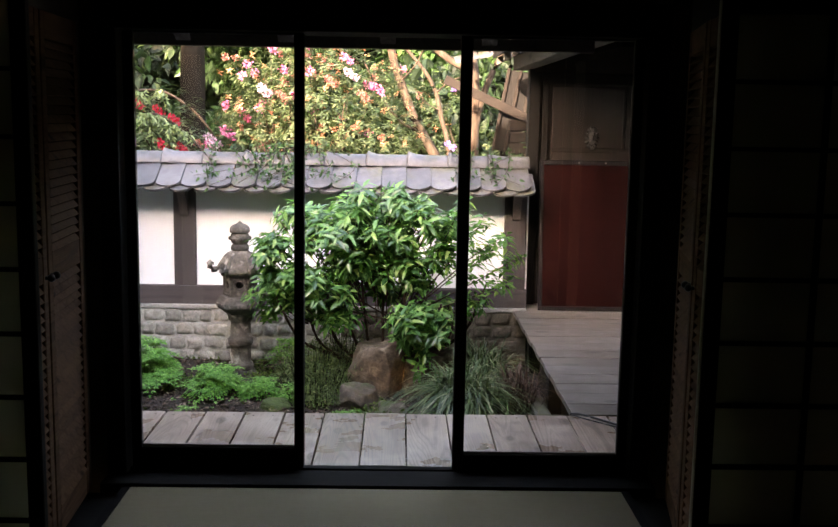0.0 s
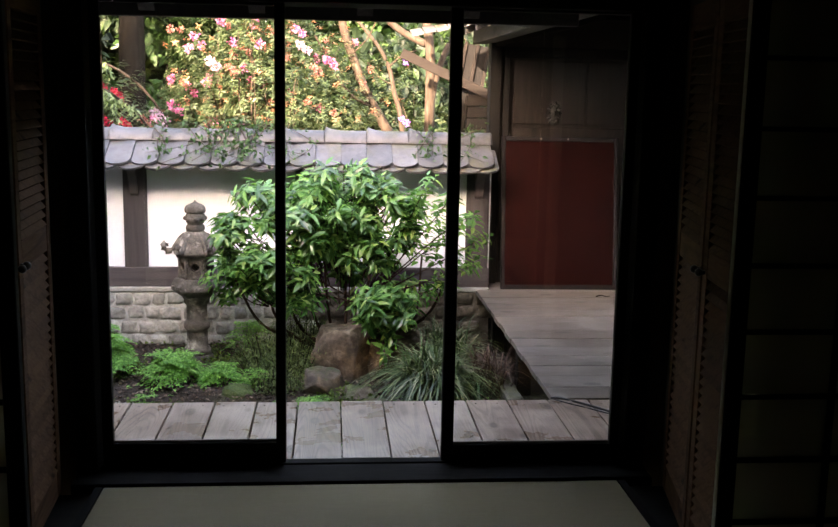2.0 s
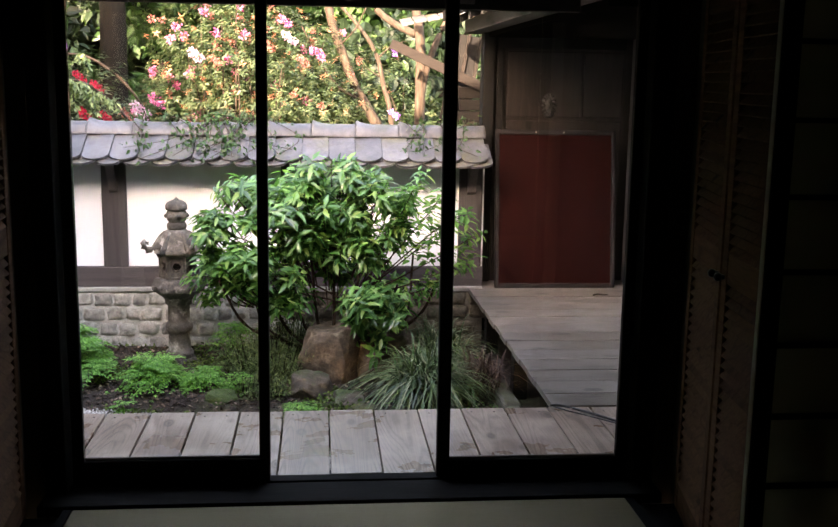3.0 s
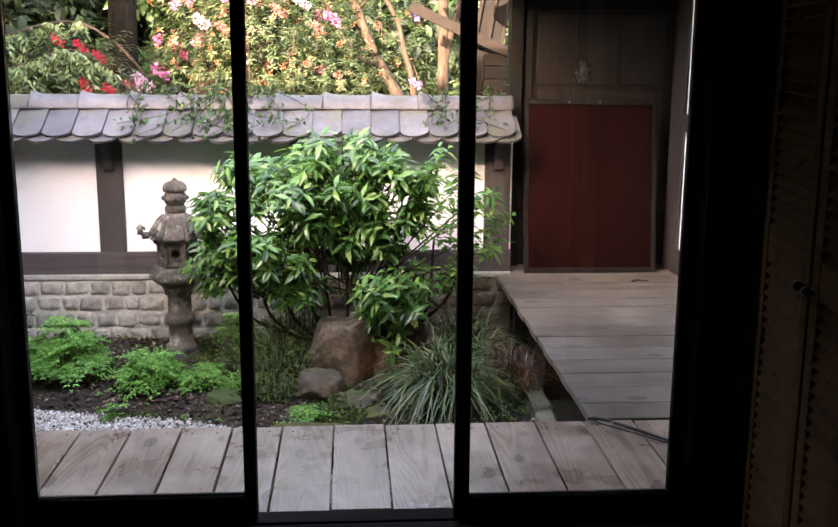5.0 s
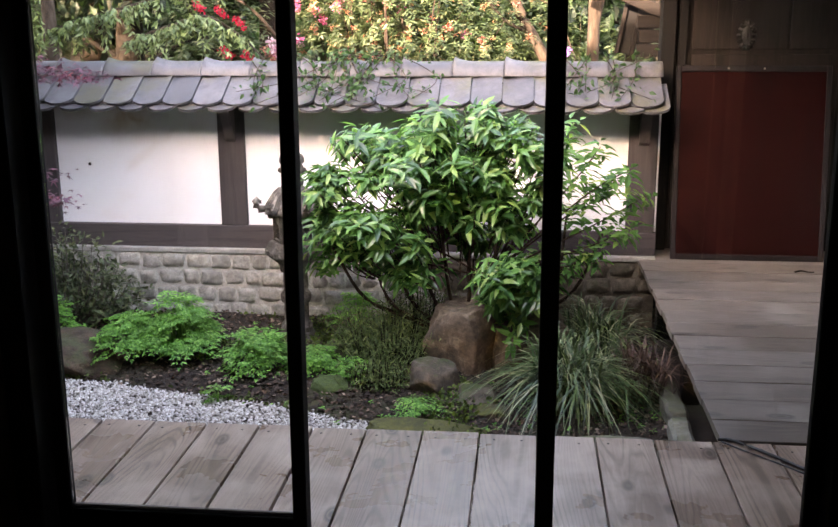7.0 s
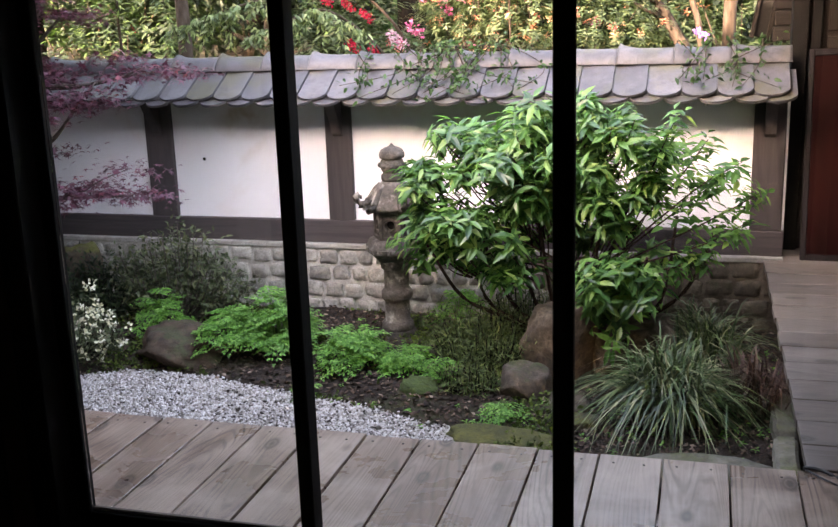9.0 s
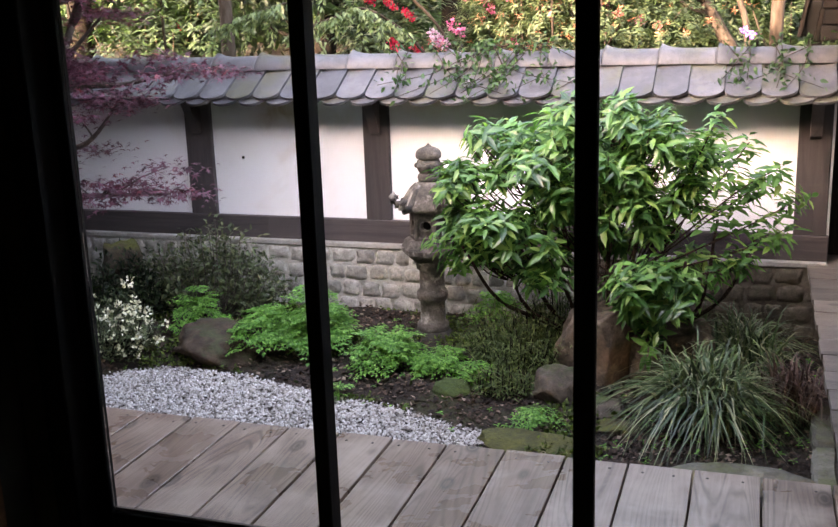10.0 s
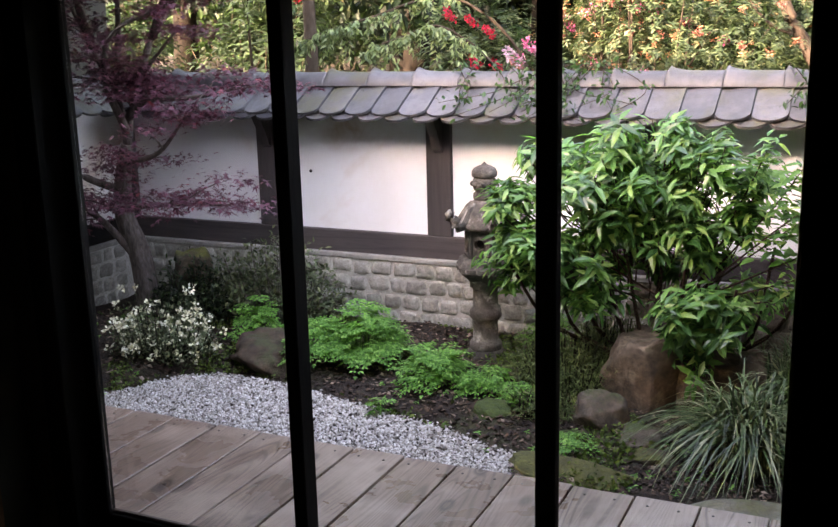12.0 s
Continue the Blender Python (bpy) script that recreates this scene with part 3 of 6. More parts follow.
def pebbles(name, region, count, lo, hi, material, label, category, flat=0.6, lift=0.0):
    """Loose small stones strewn over a region."""
    unit = np.array([(1, 0, 0), (0, 1, 0), (-1, 0, 0), (0, -1, 0), (0.1, 0.1, 1), (0, -0.1, -1)], float)
    tri = ((0, 1, 4), (1, 2, 4), (2, 3, 4), (3, 0, 4), (1, 0, 5), (2, 1, 5), (3, 2, 5), (0, 3, 5))
    verts, faces = [], []
    while len(verts) < count * 6:
        x, y = region()
        z = ground_z(x, y) + rng.uniform(0.002, 0.014) + lift
        s = rng.uniform(lo, hi)
        a = rng.uniform(0, 6.28)
        ca, sa = math.cos(a), math.sin(a)
        st = s * rng.uniform(0.5, 0.9)
        tx, ty = rng.normal(0, 0.35, 2)
        k = len(verts)
        for u in unit * rng.uniform(0.75, 1.2, (6, 1)):
            dx, dy, dz = u[0] * s, u[1] * st, u[2] * s * flat
            dz += tx * dx + ty * dy
            verts.append((x + dx * ca - dy * sa, y + dx * sa + dy * ca, z + dz))
        faces += [tuple(k + i for i in t) for t in tri]
    return tagged(new(name, raw(name, verts, faces, material)), label, category, kind="stuff")


def gravel_spot():
    while True:
        x, y = rng.uniform(-3.2, 1.25), rng.uniform(0.95, 2.5)
        edge = gravel_back(x) + rng.normal(0, 0.018)
        if y < edge:
            return x, y


def bed_spot():
    while True:
        x, y = rng.uniform(-3.6, 1.35), rng.uniform(1.4, 3.68)
        if y > gravel_back(x) + 0.01 + rng.normal(0, 0.05):
            return x, y


pebbles("white_gravel", gravel_spot, 46000, 0.0060, 0.0130, PEBBLE, "white angular gravel strip between deck and planting bed", "gravel")
pebbles("bark_mulch", bed_spot, 22000, 0.005, 0.019, CHIP, "dark brown bark mulch and dead leaves on soil", "mulch", 0.25)

# ---- deck, sill and walkway ----


def plank_mesh(name, w, length, t, material, along="y"):
    """A board with eased edges, its top at z 0, centred across and starting at 0 along."""
    c = 0.0018
    prof = [(-w / 2, -t), (w / 2, -t), (w / 2, -c), (w / 2 - c, 0), (-w / 2 + c, 0), (-w / 2, -c)]
    verts = [((a, s, z) if along == "y" else (s, a, z)) for s in (0, length) for a, z in prof]
    faces = [(i, (i + 1) % 6, 6 + (i + 1) % 6, 6 + i) for i in range(6)] + [tuple(range(6)), tuple(range(11, 5, -1))]
    me = raw(name, verts, faces, material)
    bm = bmesh.new()
    bm.from_mesh(me)
    bmesh.ops.recalc_face_normals(bm, faces=bm.faces)
    bm.to_mesh(me)
    bm.free()
    return me


def disc_mesh(name, r, h, material, seg=8):
    bm = bmesh.new()
    lathe(bm, [(r, 0), (r * 0.8, h)], (0, 0, 0), seg)
    return mesh_of(name, bm, material)


DECK_Z, DECK_Y0, DECK_Y1, PLANK = -0.04, 0.165, 0.935, 0.205

# house walls round the opening
wall_front = solid("wall_front", boxes((-5.6, -0.99, -0.06, 0.10, -0.5, 2.36), (-0.99, -0.735, -0.06, 0.016, -0.5, 1.80), (-0.99, -0.735, -0.06, 0.10, 1.80, 2.36), (1.325, 4.2, -0.06, 0.10, -0.5, 2.36), (-0.735, 1.325, -0.06, 0.10, 1.80, 2.36)),
                   DARKWALL, "dark house wall round the garden opening", "wall", "structure")
part("jamb", boxes((-0.80, -0.725, -0.09, 0.020, -0.04, 1.86), bevel=0.004), FRAME, wall_front, "black-stained post")
part("jamb", boxes((1.318, 1.40, -0.09, 0.13, -0.04, 1.86), bevel=0.004), FRAME, wall_front, "black-stained post")
part("lintel", boxes((-0.80, 1.40, -0.095, 0.135, 1.772, 1.90), bevel=0.004), FRAME_X, wall_front, "black-stained lintel")
sill = solid("threshold", boxes((-0.80, 1.40, -0.205, -0.03, -0.03, 0.010), bevel=0.003), FRAME_X, "dark worn timber sill with sliding grooves", "sill", "structure")
part("track", boxes((-0.80, 1.40, -0.030, -0.017, -0.03, 0.016), bevel=0.002), FRAME_X, sill)
part("groove", boxes((-0.80, 1.40, -0.017, 0.019, -0.03, 0.004)), FRAME_X, sill)
part("outer_sill", boxes((-0.80, 1.40, 0.019, 0.163, -0.08, -0.038), bevel=0.003), FRAME_X, sill)


def sash(x0, x1, left, right, rail, label, y, back):
    """A glazed sliding door: two stiles, two rails and a pane."""
    ob = thing("sliding_door", ((x0 + x1) / 2, 0, 0.005), label, "sliding door", "glazed sliding doors")
    part("stile", boxes((x0, x0 + left, y - 0.016, y + (0.016 if x0 < 0 else back), 0.006, 1.79), bevel=0.003), FRAME, ob)
    part("stile", boxes((x1 - right, x1, y - 0.016, y + (back if x0 < 0 else 0.016), 0.006, 1.79), bevel=0.003), FRAME, ob)
    part("rail", boxes((x0 + left, x1 - right, y - 0.014, y + 0.014, 0.006, rail), bevel=0.003), FRAME_X, ob)
    part("rail", boxes((x0 + left, x1 - right, y - 0.014, y + 0.014, 1.765, 1.79), bevel=0.003), FRAME_X, ob)
    part("bead", boxes((x0 + left, x1 - right, y + 0.004, y + 0.012, rail, rail + 0.008)), BEAD, ob, "pale glazing bead")
    pane = part("pane", boxes((x0 + left, x1 - right, y - 0.002, y + 0.002, rail, 1.765)), GLASS, ob, "clear glass pane")
    pane.visible_shadow = False
    return ob


sash(-0.722, -0.018, 0.040, 0.038, 0.094, "black-framed glazed sliding door, slid against the post", 0.004, 0.042)
sash(0.596, 1.316, 0.047, 0.038, 0.078, "black-framed glazed sliding door, slid open beside the gap", -0.006, 0.020)

deck = thing("deck", (-1, 0.5, -0.5), "weathered grey-brown wooden veranda deck of wide planks", "deck", kind="structure")
DECK_MESH = plank_mesh("deck_plank", PLANK - 0.0065, DECK_Y1 - DECK_Y0, 0.035, DECK)
DECK_MESH_NARROW = plank_mesh("deck_plank", 0.1995 - 0.0095, DECK_Y1 - DECK_Y0, 0.035, DECK)
NAIL = disc_mesh("nail_head", 0.005, 0.0015, IRON)
for i in range(-16, 9):
    xc = (i + 0.5) * (PLANK if i >= 0 else 0.1995)
    p = piece("plank", DECK_MESH if i >= 0 else DECK_MESH_NARROW, deck, Matrix.Translation((xc, DECK_Y0 + 0.004 * math.sin(i * 2.3), DECK_Z + 0.0012 * math.sin(i * 1.7))))
    for dx in (-0.055, 0.05):
        piece("nail", NAIL, p, Matrix.Translation((xc + dx + 0.006 * math.sin(i * 5.1 + dx * 40), DECK_Y1 - 0.055 + 0.008 * math.sin(i * 3.3), DECK_Z + 0.0005)))
part("joist", boxes((-3.3, 1.85, 0.80, 0.88, -0.17, -0.077), bevel=0.004), TIMBER_X, deck)
part("joist", boxes((-3.3, 1.85, 0.22, 0.30, -0.17, -0.077), bevel=0.004), TIMBER_X, deck)
for px in (-3.0, -2.0, -1.0, 0.0, 1.0):
    part("support_post", boxes((px - 0.045, px + 0.045, 0.795, 0.885, -0.52, -0.17), bevel=0.004), TIMBER, deck)

walkway = thing("walkway", (1.9, 2.4, -0.5), "pale weathered wooden walkway of cross planks along the wing", "walkway", kind="structure")
WALK_EDGES = (0.945, 1.137, 1.345, 1.55, 1.757, 1.963, 2.168, 2.368, 2.58, 2.79, 2.995, 3.20, 3.41, 3.62, 3.83, 4.03)
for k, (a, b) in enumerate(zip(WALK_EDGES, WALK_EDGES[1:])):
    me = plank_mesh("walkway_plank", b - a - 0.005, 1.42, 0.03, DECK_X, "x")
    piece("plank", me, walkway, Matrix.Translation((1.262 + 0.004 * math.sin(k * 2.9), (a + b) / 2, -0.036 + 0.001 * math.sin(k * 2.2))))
# The beam's black paints the shadow below the plank edge.
part("edge_beam", boxes((1.40, 1.46, 0.95, 4.0, -0.20, -0.067), bevel=0.004), FRAME, walkway)
for py in (1.44, 2.45, 3.5):
    part("support_post", boxes((1.36, 1.45, py - 0.05, py + 0.05, -0.52, -0.067), bevel=0.005), FRAME, walkway)

# ---- interior ----
floor = solid("floor", boxes((-4.5, 4.5, -7.2, -0.205, -0.10, -0.03)), FRAME_X, "dark timber floor under the tatami", "floor", "structure")


def tatami(x0, x1, y0, y1):
    ob = thing("tatami_mat", ((x0 + x1) / 2, (y0 + y1) / 2, -0.03), "pale straw tatami mat with dark cloth border", "tatami mat", "tatami mats on the floor")
    part("straw", boxes((x0 + 0.03, x1 - 0.03, y0, y1, -0.029, 0.0), bevel=0.004), TATAMI, ob)
    part("border", boxes((x0, x0 + 0.029, y0, y1, -0.029, 0.001)), TATAMI_EDGE, ob)
    part("border", boxes((x1 - 0.029, x1, y0, y1, -0.029, 0.001)), TATAMI_EDGE, ob)


tatami(-0.71, 1.29, -1.22, -0.21)
for tx in range(-2, 2):
    for ty in range(3):
        tatami(-0.2 + tx * 1.82 + 0.004, -0.2 + (tx + 1) * 1.82 - 0.004, -1.36 - (ty + 1) * 1.6 + 0.004, -1.36 - ty * 1.6 - 0.004)

ceiling = solid("ceiling", boxes((-4.5, 4.5, -7.2, -0.065, 2.30, 2.36)), TIMBER_X, "dark boarded ceiling", "ceiling", "structure")
solid("wall_back", boxes((-4.5, 4.5, -7.3, -7.2, -0.1, 2.20)), DARKWALL, "dark clay wall behind the walker", "wall", "structure")
solid("wall_left", boxes((-4.6, -4.5, -7.2, -0.06, -0.1, 2.30)), DARKWALL, "dark clay side wall of the room", "wall", "structure")
solid("wall_right", boxes((4.5, 4.6, -7.2, -0.06, -0.1, 2.30)), DARKWALL, "dark clay side wall of the room", "wall", "structure")
solid("wall_partition", boxes((-4.5, 4.5, -1.34, -1.22, 1.92, 2.30), (-4.5, -2.5, -1.34, -1.22, -0.03, 1.80), (3.0, 4.5, -1.34, -1.22, -0.03, 1.80)), DARKWALL,
      "dark clay wall above the sliding screens", "wall", "structure")
solid("trim_partition", boxes((-4.5, 4.5, -1.35, -1.21, 1.80, 1.92), bevel=0.004), FRAME_X, "dark timber head rail over the screens", "trim", "structure")
solid("trim_floor", boxes((-4.5, 4.5, -1.35, -1.225, -0.03, 0.004), bevel=0.003), FRAME_X, "dark timber floor track of the screens", "trim", "structure")
solid("wall_alcove_left", boxes((-1.0, -0.86, -1.20, -0.10, -0.03, 2.30)), DARKWALL, "dark side wall of the window bay", "wall", "structure")
solid("wall_alcove_right", boxes((1.47, 1.6, -1.20, -0.10, -0.03, 2.30)), DARKWALL, "dark side wall of the window bay", "wall", "structure")


def shoji(x0, x1, y):
    """A sliding paper screen with a lattice."""
    ob = thing("paper_screen", ((x0 + x1) / 2, y, 0.004), "paper sliding screen with black lattice, in deep shade", "paper screen", "paper screens of the room")
    for a, b in ((x0, x0 + 0.045), (x1 - 0.045, x1)):
        part("stile", boxes((a, b, y - 0.016, y + 0.016, 0.006, 1.80), bevel=0.003), FRAME, ob)
    # Pale strip paints the window light caught by the stile's edge.
    part("edge_strip", boxes((x0 - 0.003, x0 - 0.0002, y - 0.006, y + 0.012, 0.02, 1.79)), PAPER, ob, "pale strip painting window light on the stile's edge")
    part("rail", boxes((x0 + 0.045, x1 - 0.045, y - 0.015, y + 0.015, 0.006, 0.13), bevel=0.003), FRAME_X, ob)
    part("rail", boxes((x0 + 0.045, x1 - 0.045, y - 0.015, y + 0.015, 1.75, 1.80), bevel=0.003), FRAME_X, ob)
    part("paper", boxes((x0 + 0.045, x1 - 0.045, y + 0.004, y + 0.006, 0.13, 1.75)), PAPER, ob, "cream paper")
    n = 9
    for k in range(1, n):
        z = 0.13 + (1.62) * k / n
        part("bar", boxes((x0 + 0.045, x1 - 0.045, y - 0.010, y + 0.004, z - 0.006, z + 0.006)), FRAME_X, ob)
    for k in range(1, 3):
        x = x0 + (x1 - x0) * k / 3
        part("bar", boxes((x - 0.007, x + 0.007, y - 0.012, y + 0.003, 0.13, 1.75)), FRAME, ob)


shoji(1.215, 2.12, -1.285)
shoji(2.14, 2.99, -1.25)
shoji(-1.54, -0.625, -1.285)
shoji(-2.48, -1.56, -1.25)


def louvre_leaf(far, near, inward, label, knob_far):
    """A louvred folding leaf standing along the side of the bay, from its far foot to its near foot."""
    far, near = Vector((*far, 0)), Vector((*near, 0))
    w = (near - far).length
    turn = math.atan2(near.y - far.y, near.x - far.x)
    M = Matrix.Translation(far) @ Matrix.Rotation(turn, 4, 'Z')
    ob = thing("louvred_door", far, label, "louvred door", "folding louvred doors")

    def local(name, bm, material, lab="", sm=False):
        bm.transform(M)
        return part(name, bm, material, ob, lab, sm)

    local("stile", boxes((0, 0.05, -0.014, 0.014, 0.0, 1.78), bevel=0.003), LOUVRE)
    local("stile", boxes((w - 0.05, w, -0.014, 0.014, 0.0, 1.78), bevel=0.003), LOUVRE)
    for a, b in ((0.0, 0.10), (0.90, 0.99), (1.69, 1.78)):
        local("rail", boxes((0.05, w - 0.05, -0.013, 0.013, a, b), bevel=0.003), LOUVRE)
    me = mesh_of("slat", boxes((0.05, w - 0.05, -0.003, 0.003, -0.02, 0.02)), LOUVRE)
    for lo, hi in ((0.10, 0.90), (0.99, 1.69)):
        n = int((hi - lo) / 0.030)
        for k in range(n):
            piece("slat", me, ob, M @ pose(0, 0, lo + (k + 0.5) * (hi - lo) / n, 40 * inward, 0, 0))
    bm = bmesh.new()
    kx = 0.025 if knob_far else w - 0.025
    bmesh.ops.create_uvsphere(bm, u_segments=10, v_segments=8, radius=0.013, matrix=Matrix.Translation((kx, inward * 0.032, 0.917)))
    box(bm, kx - 0.006, kx + 0.006, min(0, inward * 0.03), max(0, inward * 0.03), 0.911, 0.923)
    local("knob", bm, IRON, "small dark knob", True)


louvre_leaf((1.43, -0.28), (1.355, -0.73), -1, "brown louvred folding door standing open along the bay", False)
louvre_leaf((1.355, -0.74), (1.315, -1.19), -1, "brown louvred folding door folded beside its partner", True)
louvre_leaf((-0.835, -0.25), (-0.805, -0.715), 1, "brown louvred folding door standing open along the bay", False)
louvre_leaf((-0.805, -0.725), (-0.775, -1.19), 1, "brown louvred folding door folded beside its partner", True)

# ---- house roof and eaves ----
roof = thing("house_roof", (0, -1.5, 2.5), "low dark roof of the house with timber eaves", "roof", kind="structure")
bm = bmesh.new()
# The unseen ridge is set high enough to shade court and wing wall.
ROOF_LINE = ((0.80, 1.86), (-0.30, 2.64), (-3.0, 4.55), (-8.0, 1.9))
low = [[bm.verts.new((x, y, z)) for x in (-6, 6)] for y, z in ROOF_LINE]
top = [[bm.verts.new((x, y, z + 0.12)) for x in (-6, 6)] for y, z in ROOF_LINE]
for k in range(3):
    bm.faces.new((low[k][0], low[k][1], low[k + 1][1], low[k + 1][0]))
    bm.faces.new((top[k][1], top[k][0], top[k + 1][0], top[k + 1][1]))
    for e in (0, 1):
        bm.faces.new((low[k][e], low[k + 1][e], top[k + 1][e], top[k][e]))
for k in (0, 3):
    bm.faces.new((low[k][0], low[k][1], top[k][1], top[k][0]))
part("roof_covering", bm, ROOFING, roof)
part("gable", boxes((-6, -5.9, -7.2, 0.0, 1.9, 2.4)), DARKWALL, roof)
part("fascia", boxes((-5, 1.26, 0.74, 0.78, 1.763, 1.855), bevel=0.004), EAVE, roof)
for k in range(-10, 2):
    x = 0.30 + k * 0.47
    bm = bmesh.new()
    lo, hi = Vector((x, 0.735, 1.785)), Vector((x, 0.05, 2.20))
    vs = []
    for p in (lo, hi):
        for dx, dz in ((-0.035, 0), (0.035, 0), (0.035, 0.08), (-0.035, 0.08)):
            vs.append(bm.verts.new((p.x + dx, p.y, p.z + dz)))
    for q in ((0, 1, 2, 3), (7, 6, 5, 4), (0, 4, 5, 1), (1, 5, 6, 2), (2, 6, 7, 3), (3, 7, 4, 0)):
        bm.faces.new([vs[i] for i in q])
    part("rafter", bm, EAVE, roof)

# ---- unseen wall and slab, added to shade the left of the court ----
solid("wall_wing_left", boxes((-5.6, -4.6, 0.12, 4.6, -0.6, 6.4)), DARKWALL, "unseen plain dark wall added to shade and close the court", "wall", "structure")
# Sloping slab out of view, added to darken the left plaster panels.
left_shade = boxes((-1.45, 0.95, -2.0, 2.0, -0.05, 0.05))
left_shade.transform(pose(-3.35, 2.35, 2.40, 0, 18, 0))
solid("roof_left", left_shade, ROOFING, "unseen sloping slab added to shade the left panels", "roof", "structure")

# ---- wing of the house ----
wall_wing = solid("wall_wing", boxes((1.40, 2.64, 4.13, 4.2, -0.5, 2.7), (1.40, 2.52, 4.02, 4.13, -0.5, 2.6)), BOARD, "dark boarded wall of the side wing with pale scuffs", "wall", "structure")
part("post", boxes((1.367, 1.455, 3.97, 4.10, -0.5, 2.4), bevel=0.005), FRAME, wall_wing)
part("frame", boxes((1.475, 1.525, 3.985, 4.02, -0.03, 1.72), bevel=0.003), FRAME, wall_wing)
part("frame", boxes((1.475, 2.45, 3.985, 4.02, 1.72, 1.80), bevel=0.003), FRAME_X, wall_wing)
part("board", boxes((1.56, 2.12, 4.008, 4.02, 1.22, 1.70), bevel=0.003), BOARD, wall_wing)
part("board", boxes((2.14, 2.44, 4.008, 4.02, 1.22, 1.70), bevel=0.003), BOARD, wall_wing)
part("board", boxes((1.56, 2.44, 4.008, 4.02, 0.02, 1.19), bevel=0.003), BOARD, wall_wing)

wall_side = solid("wall_wing_side", boxes((2.52, 2.64, 0.10, 1.4, -0.5, 2.7), (2.52, 2.64, 3.90, 4.12, -0.5, 2.7), (2.52, 2.64, 1.4, 3.90, -0.5, -0.03), (2.52, 2.64, 1.4, 3.90, 1.95, 2.7)),
                  DARKWALL, "dark side wall of the covered walkway", "wall", "structure")
door = thing("door_1", (2.50, 3.2, -0.03), "dark glazed door with two bright panes beside the walkway", "door", kind="structure")
for a, b in ((3.62, 3.90), (2.50, 2.62), (1.4, 1.52)):
    part("stile", boxes((2.47, 2.515, a, b, -0.03, 1.95), bevel=0.004), TIMBER, door)
for z0, z1 in ((-0.03, 0.14), (0.93, 1.05), (1.88, 1.95)):
    for a, b in ((2.62, 3.62), (1.52, 2.50)):
        part("rail", boxes((2.475, 2.51, a, b, z0, z1), bevel=0.004), TIMBER, door)
for z0, z1 in ((0.14, 0.93), (1.05, 1.88)):
    # Unseen boards in place of panes, keeping light off the walkway.
    part("panel", boxes((2.49, 2.50, 1.52, 2.50, z0, z1)), TIMBER, door, "dark wooden panel")
    for a, b in ((2.62, 3.62),):
        part("pane", boxes((2.49, 2.493, a, b, z0, z1)), WHITE_PANE, door, "bright translucent white pane")

wing_roof = thing("wing_roof", (2.0, 2.2, 2.0), "dark roof over the side walkway on heavy timbers", "roof", kind="structure")
part("edge_beam", boxes((1.27, 1.40, 0.13, 4.30, 1.83, 1.97), bevel=0.006), EAVE, wing_roof, "worn grey edge beam")
# Black boards added where the space under the roof is only shade.
part("ceiling_board", boxes((1.405, 2.51, 0.83, 4.01, 1.80, 1.84)), SHADE_BLACK, wing_roof)
part("soffit_board", boxes((1.405, 2.60, 0.14, 0.82, 1.845, 1.875)), SHADE_BLACK, wing_roof)
bm = bmesh.new()
wv = [bm.verts.new(c) for c in ((1.12, 0.8, 1.93), (1.12, 4.5, 1.93), (2.85, 4.5, 2.74), (2.85, 0.8, 2.74))]
wt = [bm.verts.new(v.co + Vector((0, 0, 0.08))) for v in wv]
bm.faces.new(wv)
bm.faces.new(list(reversed(wt)))
for i in range(4):
    bm.faces.new((wv[i], wv[(i + 1) % 4], wt[(i + 1) % 4], wt[i]))
part("roof_covering", bm, FRAME_X, wing_roof)
for k in range(6):
    y = 1.5 + k * 0.55
    bm = bmesh.new()
    vs = []
    for x, z in ((1.13, 1.87), (1.9, 2.22)):
        for dy, dz in ((-0.03, 0), (0.03, 0), (0.03, 0.055), (-0.03, 0.055)):
            vs.append(bm.verts.new((x, y + dy, z + dz)))
    for q in ((0, 1, 2, 3), (7, 6, 5, 4), (0, 4, 5, 1), (1, 5, 6, 2), (2, 6, 7, 3), (3, 7, 4, 0)):
        bm.faces.new([vs[i] for i in q])
    part("rafter", bm, EAVE, wing_roof)

# leaning red panel
PANEL = pose(1.911, 3.712, -0.035, -8.2, 0, 0)
panel = new("framed_board")
panel.matrix_basis = PANEL
tagged(panel, "dark red lacquered panel in black frame leaning on the wall", "panel")


def panel_part(name, bm, material, label=""):
    bm.transform(PANEL)
    return part(name, bm, material, panel, label)


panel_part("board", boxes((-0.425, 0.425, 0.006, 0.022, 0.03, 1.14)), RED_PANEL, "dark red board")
panel_part("frame_side", boxes((-0.455, -0.425, -0.004, 0.03, 0.0, 1.175), bevel=0.004), PANEL_FRAME)
panel_part("frame_side", boxes((0.425, 0.455, -0.004, 0.03, 0.0, 1.175), bevel=0.004), PANEL_FRAME)
panel_part("frame_rail", boxes((-0.425, 0.425, -0.004, 0.03, 0.0, 0.035), bevel=0.004), PANEL_FRAME)
panel_part("frame_rail", boxes((-0.425, 0.425, -0.004, 0.03, 1.14, 1.175), bevel=0.004), PANEL_FRAME)
for px in (-0.15, 0.06):
    bm = bmesh.new()
    bmesh.ops.create_uvsphere(bm, u_segments=8, v_segments=6, radius=0.006, matrix=Matrix.Translation((px, -0.005, 1.158)))
    panel_part("screw", bm, PEBBLE, "bright screw head")

# iron rosette on the wall
bm = bmesh.new()
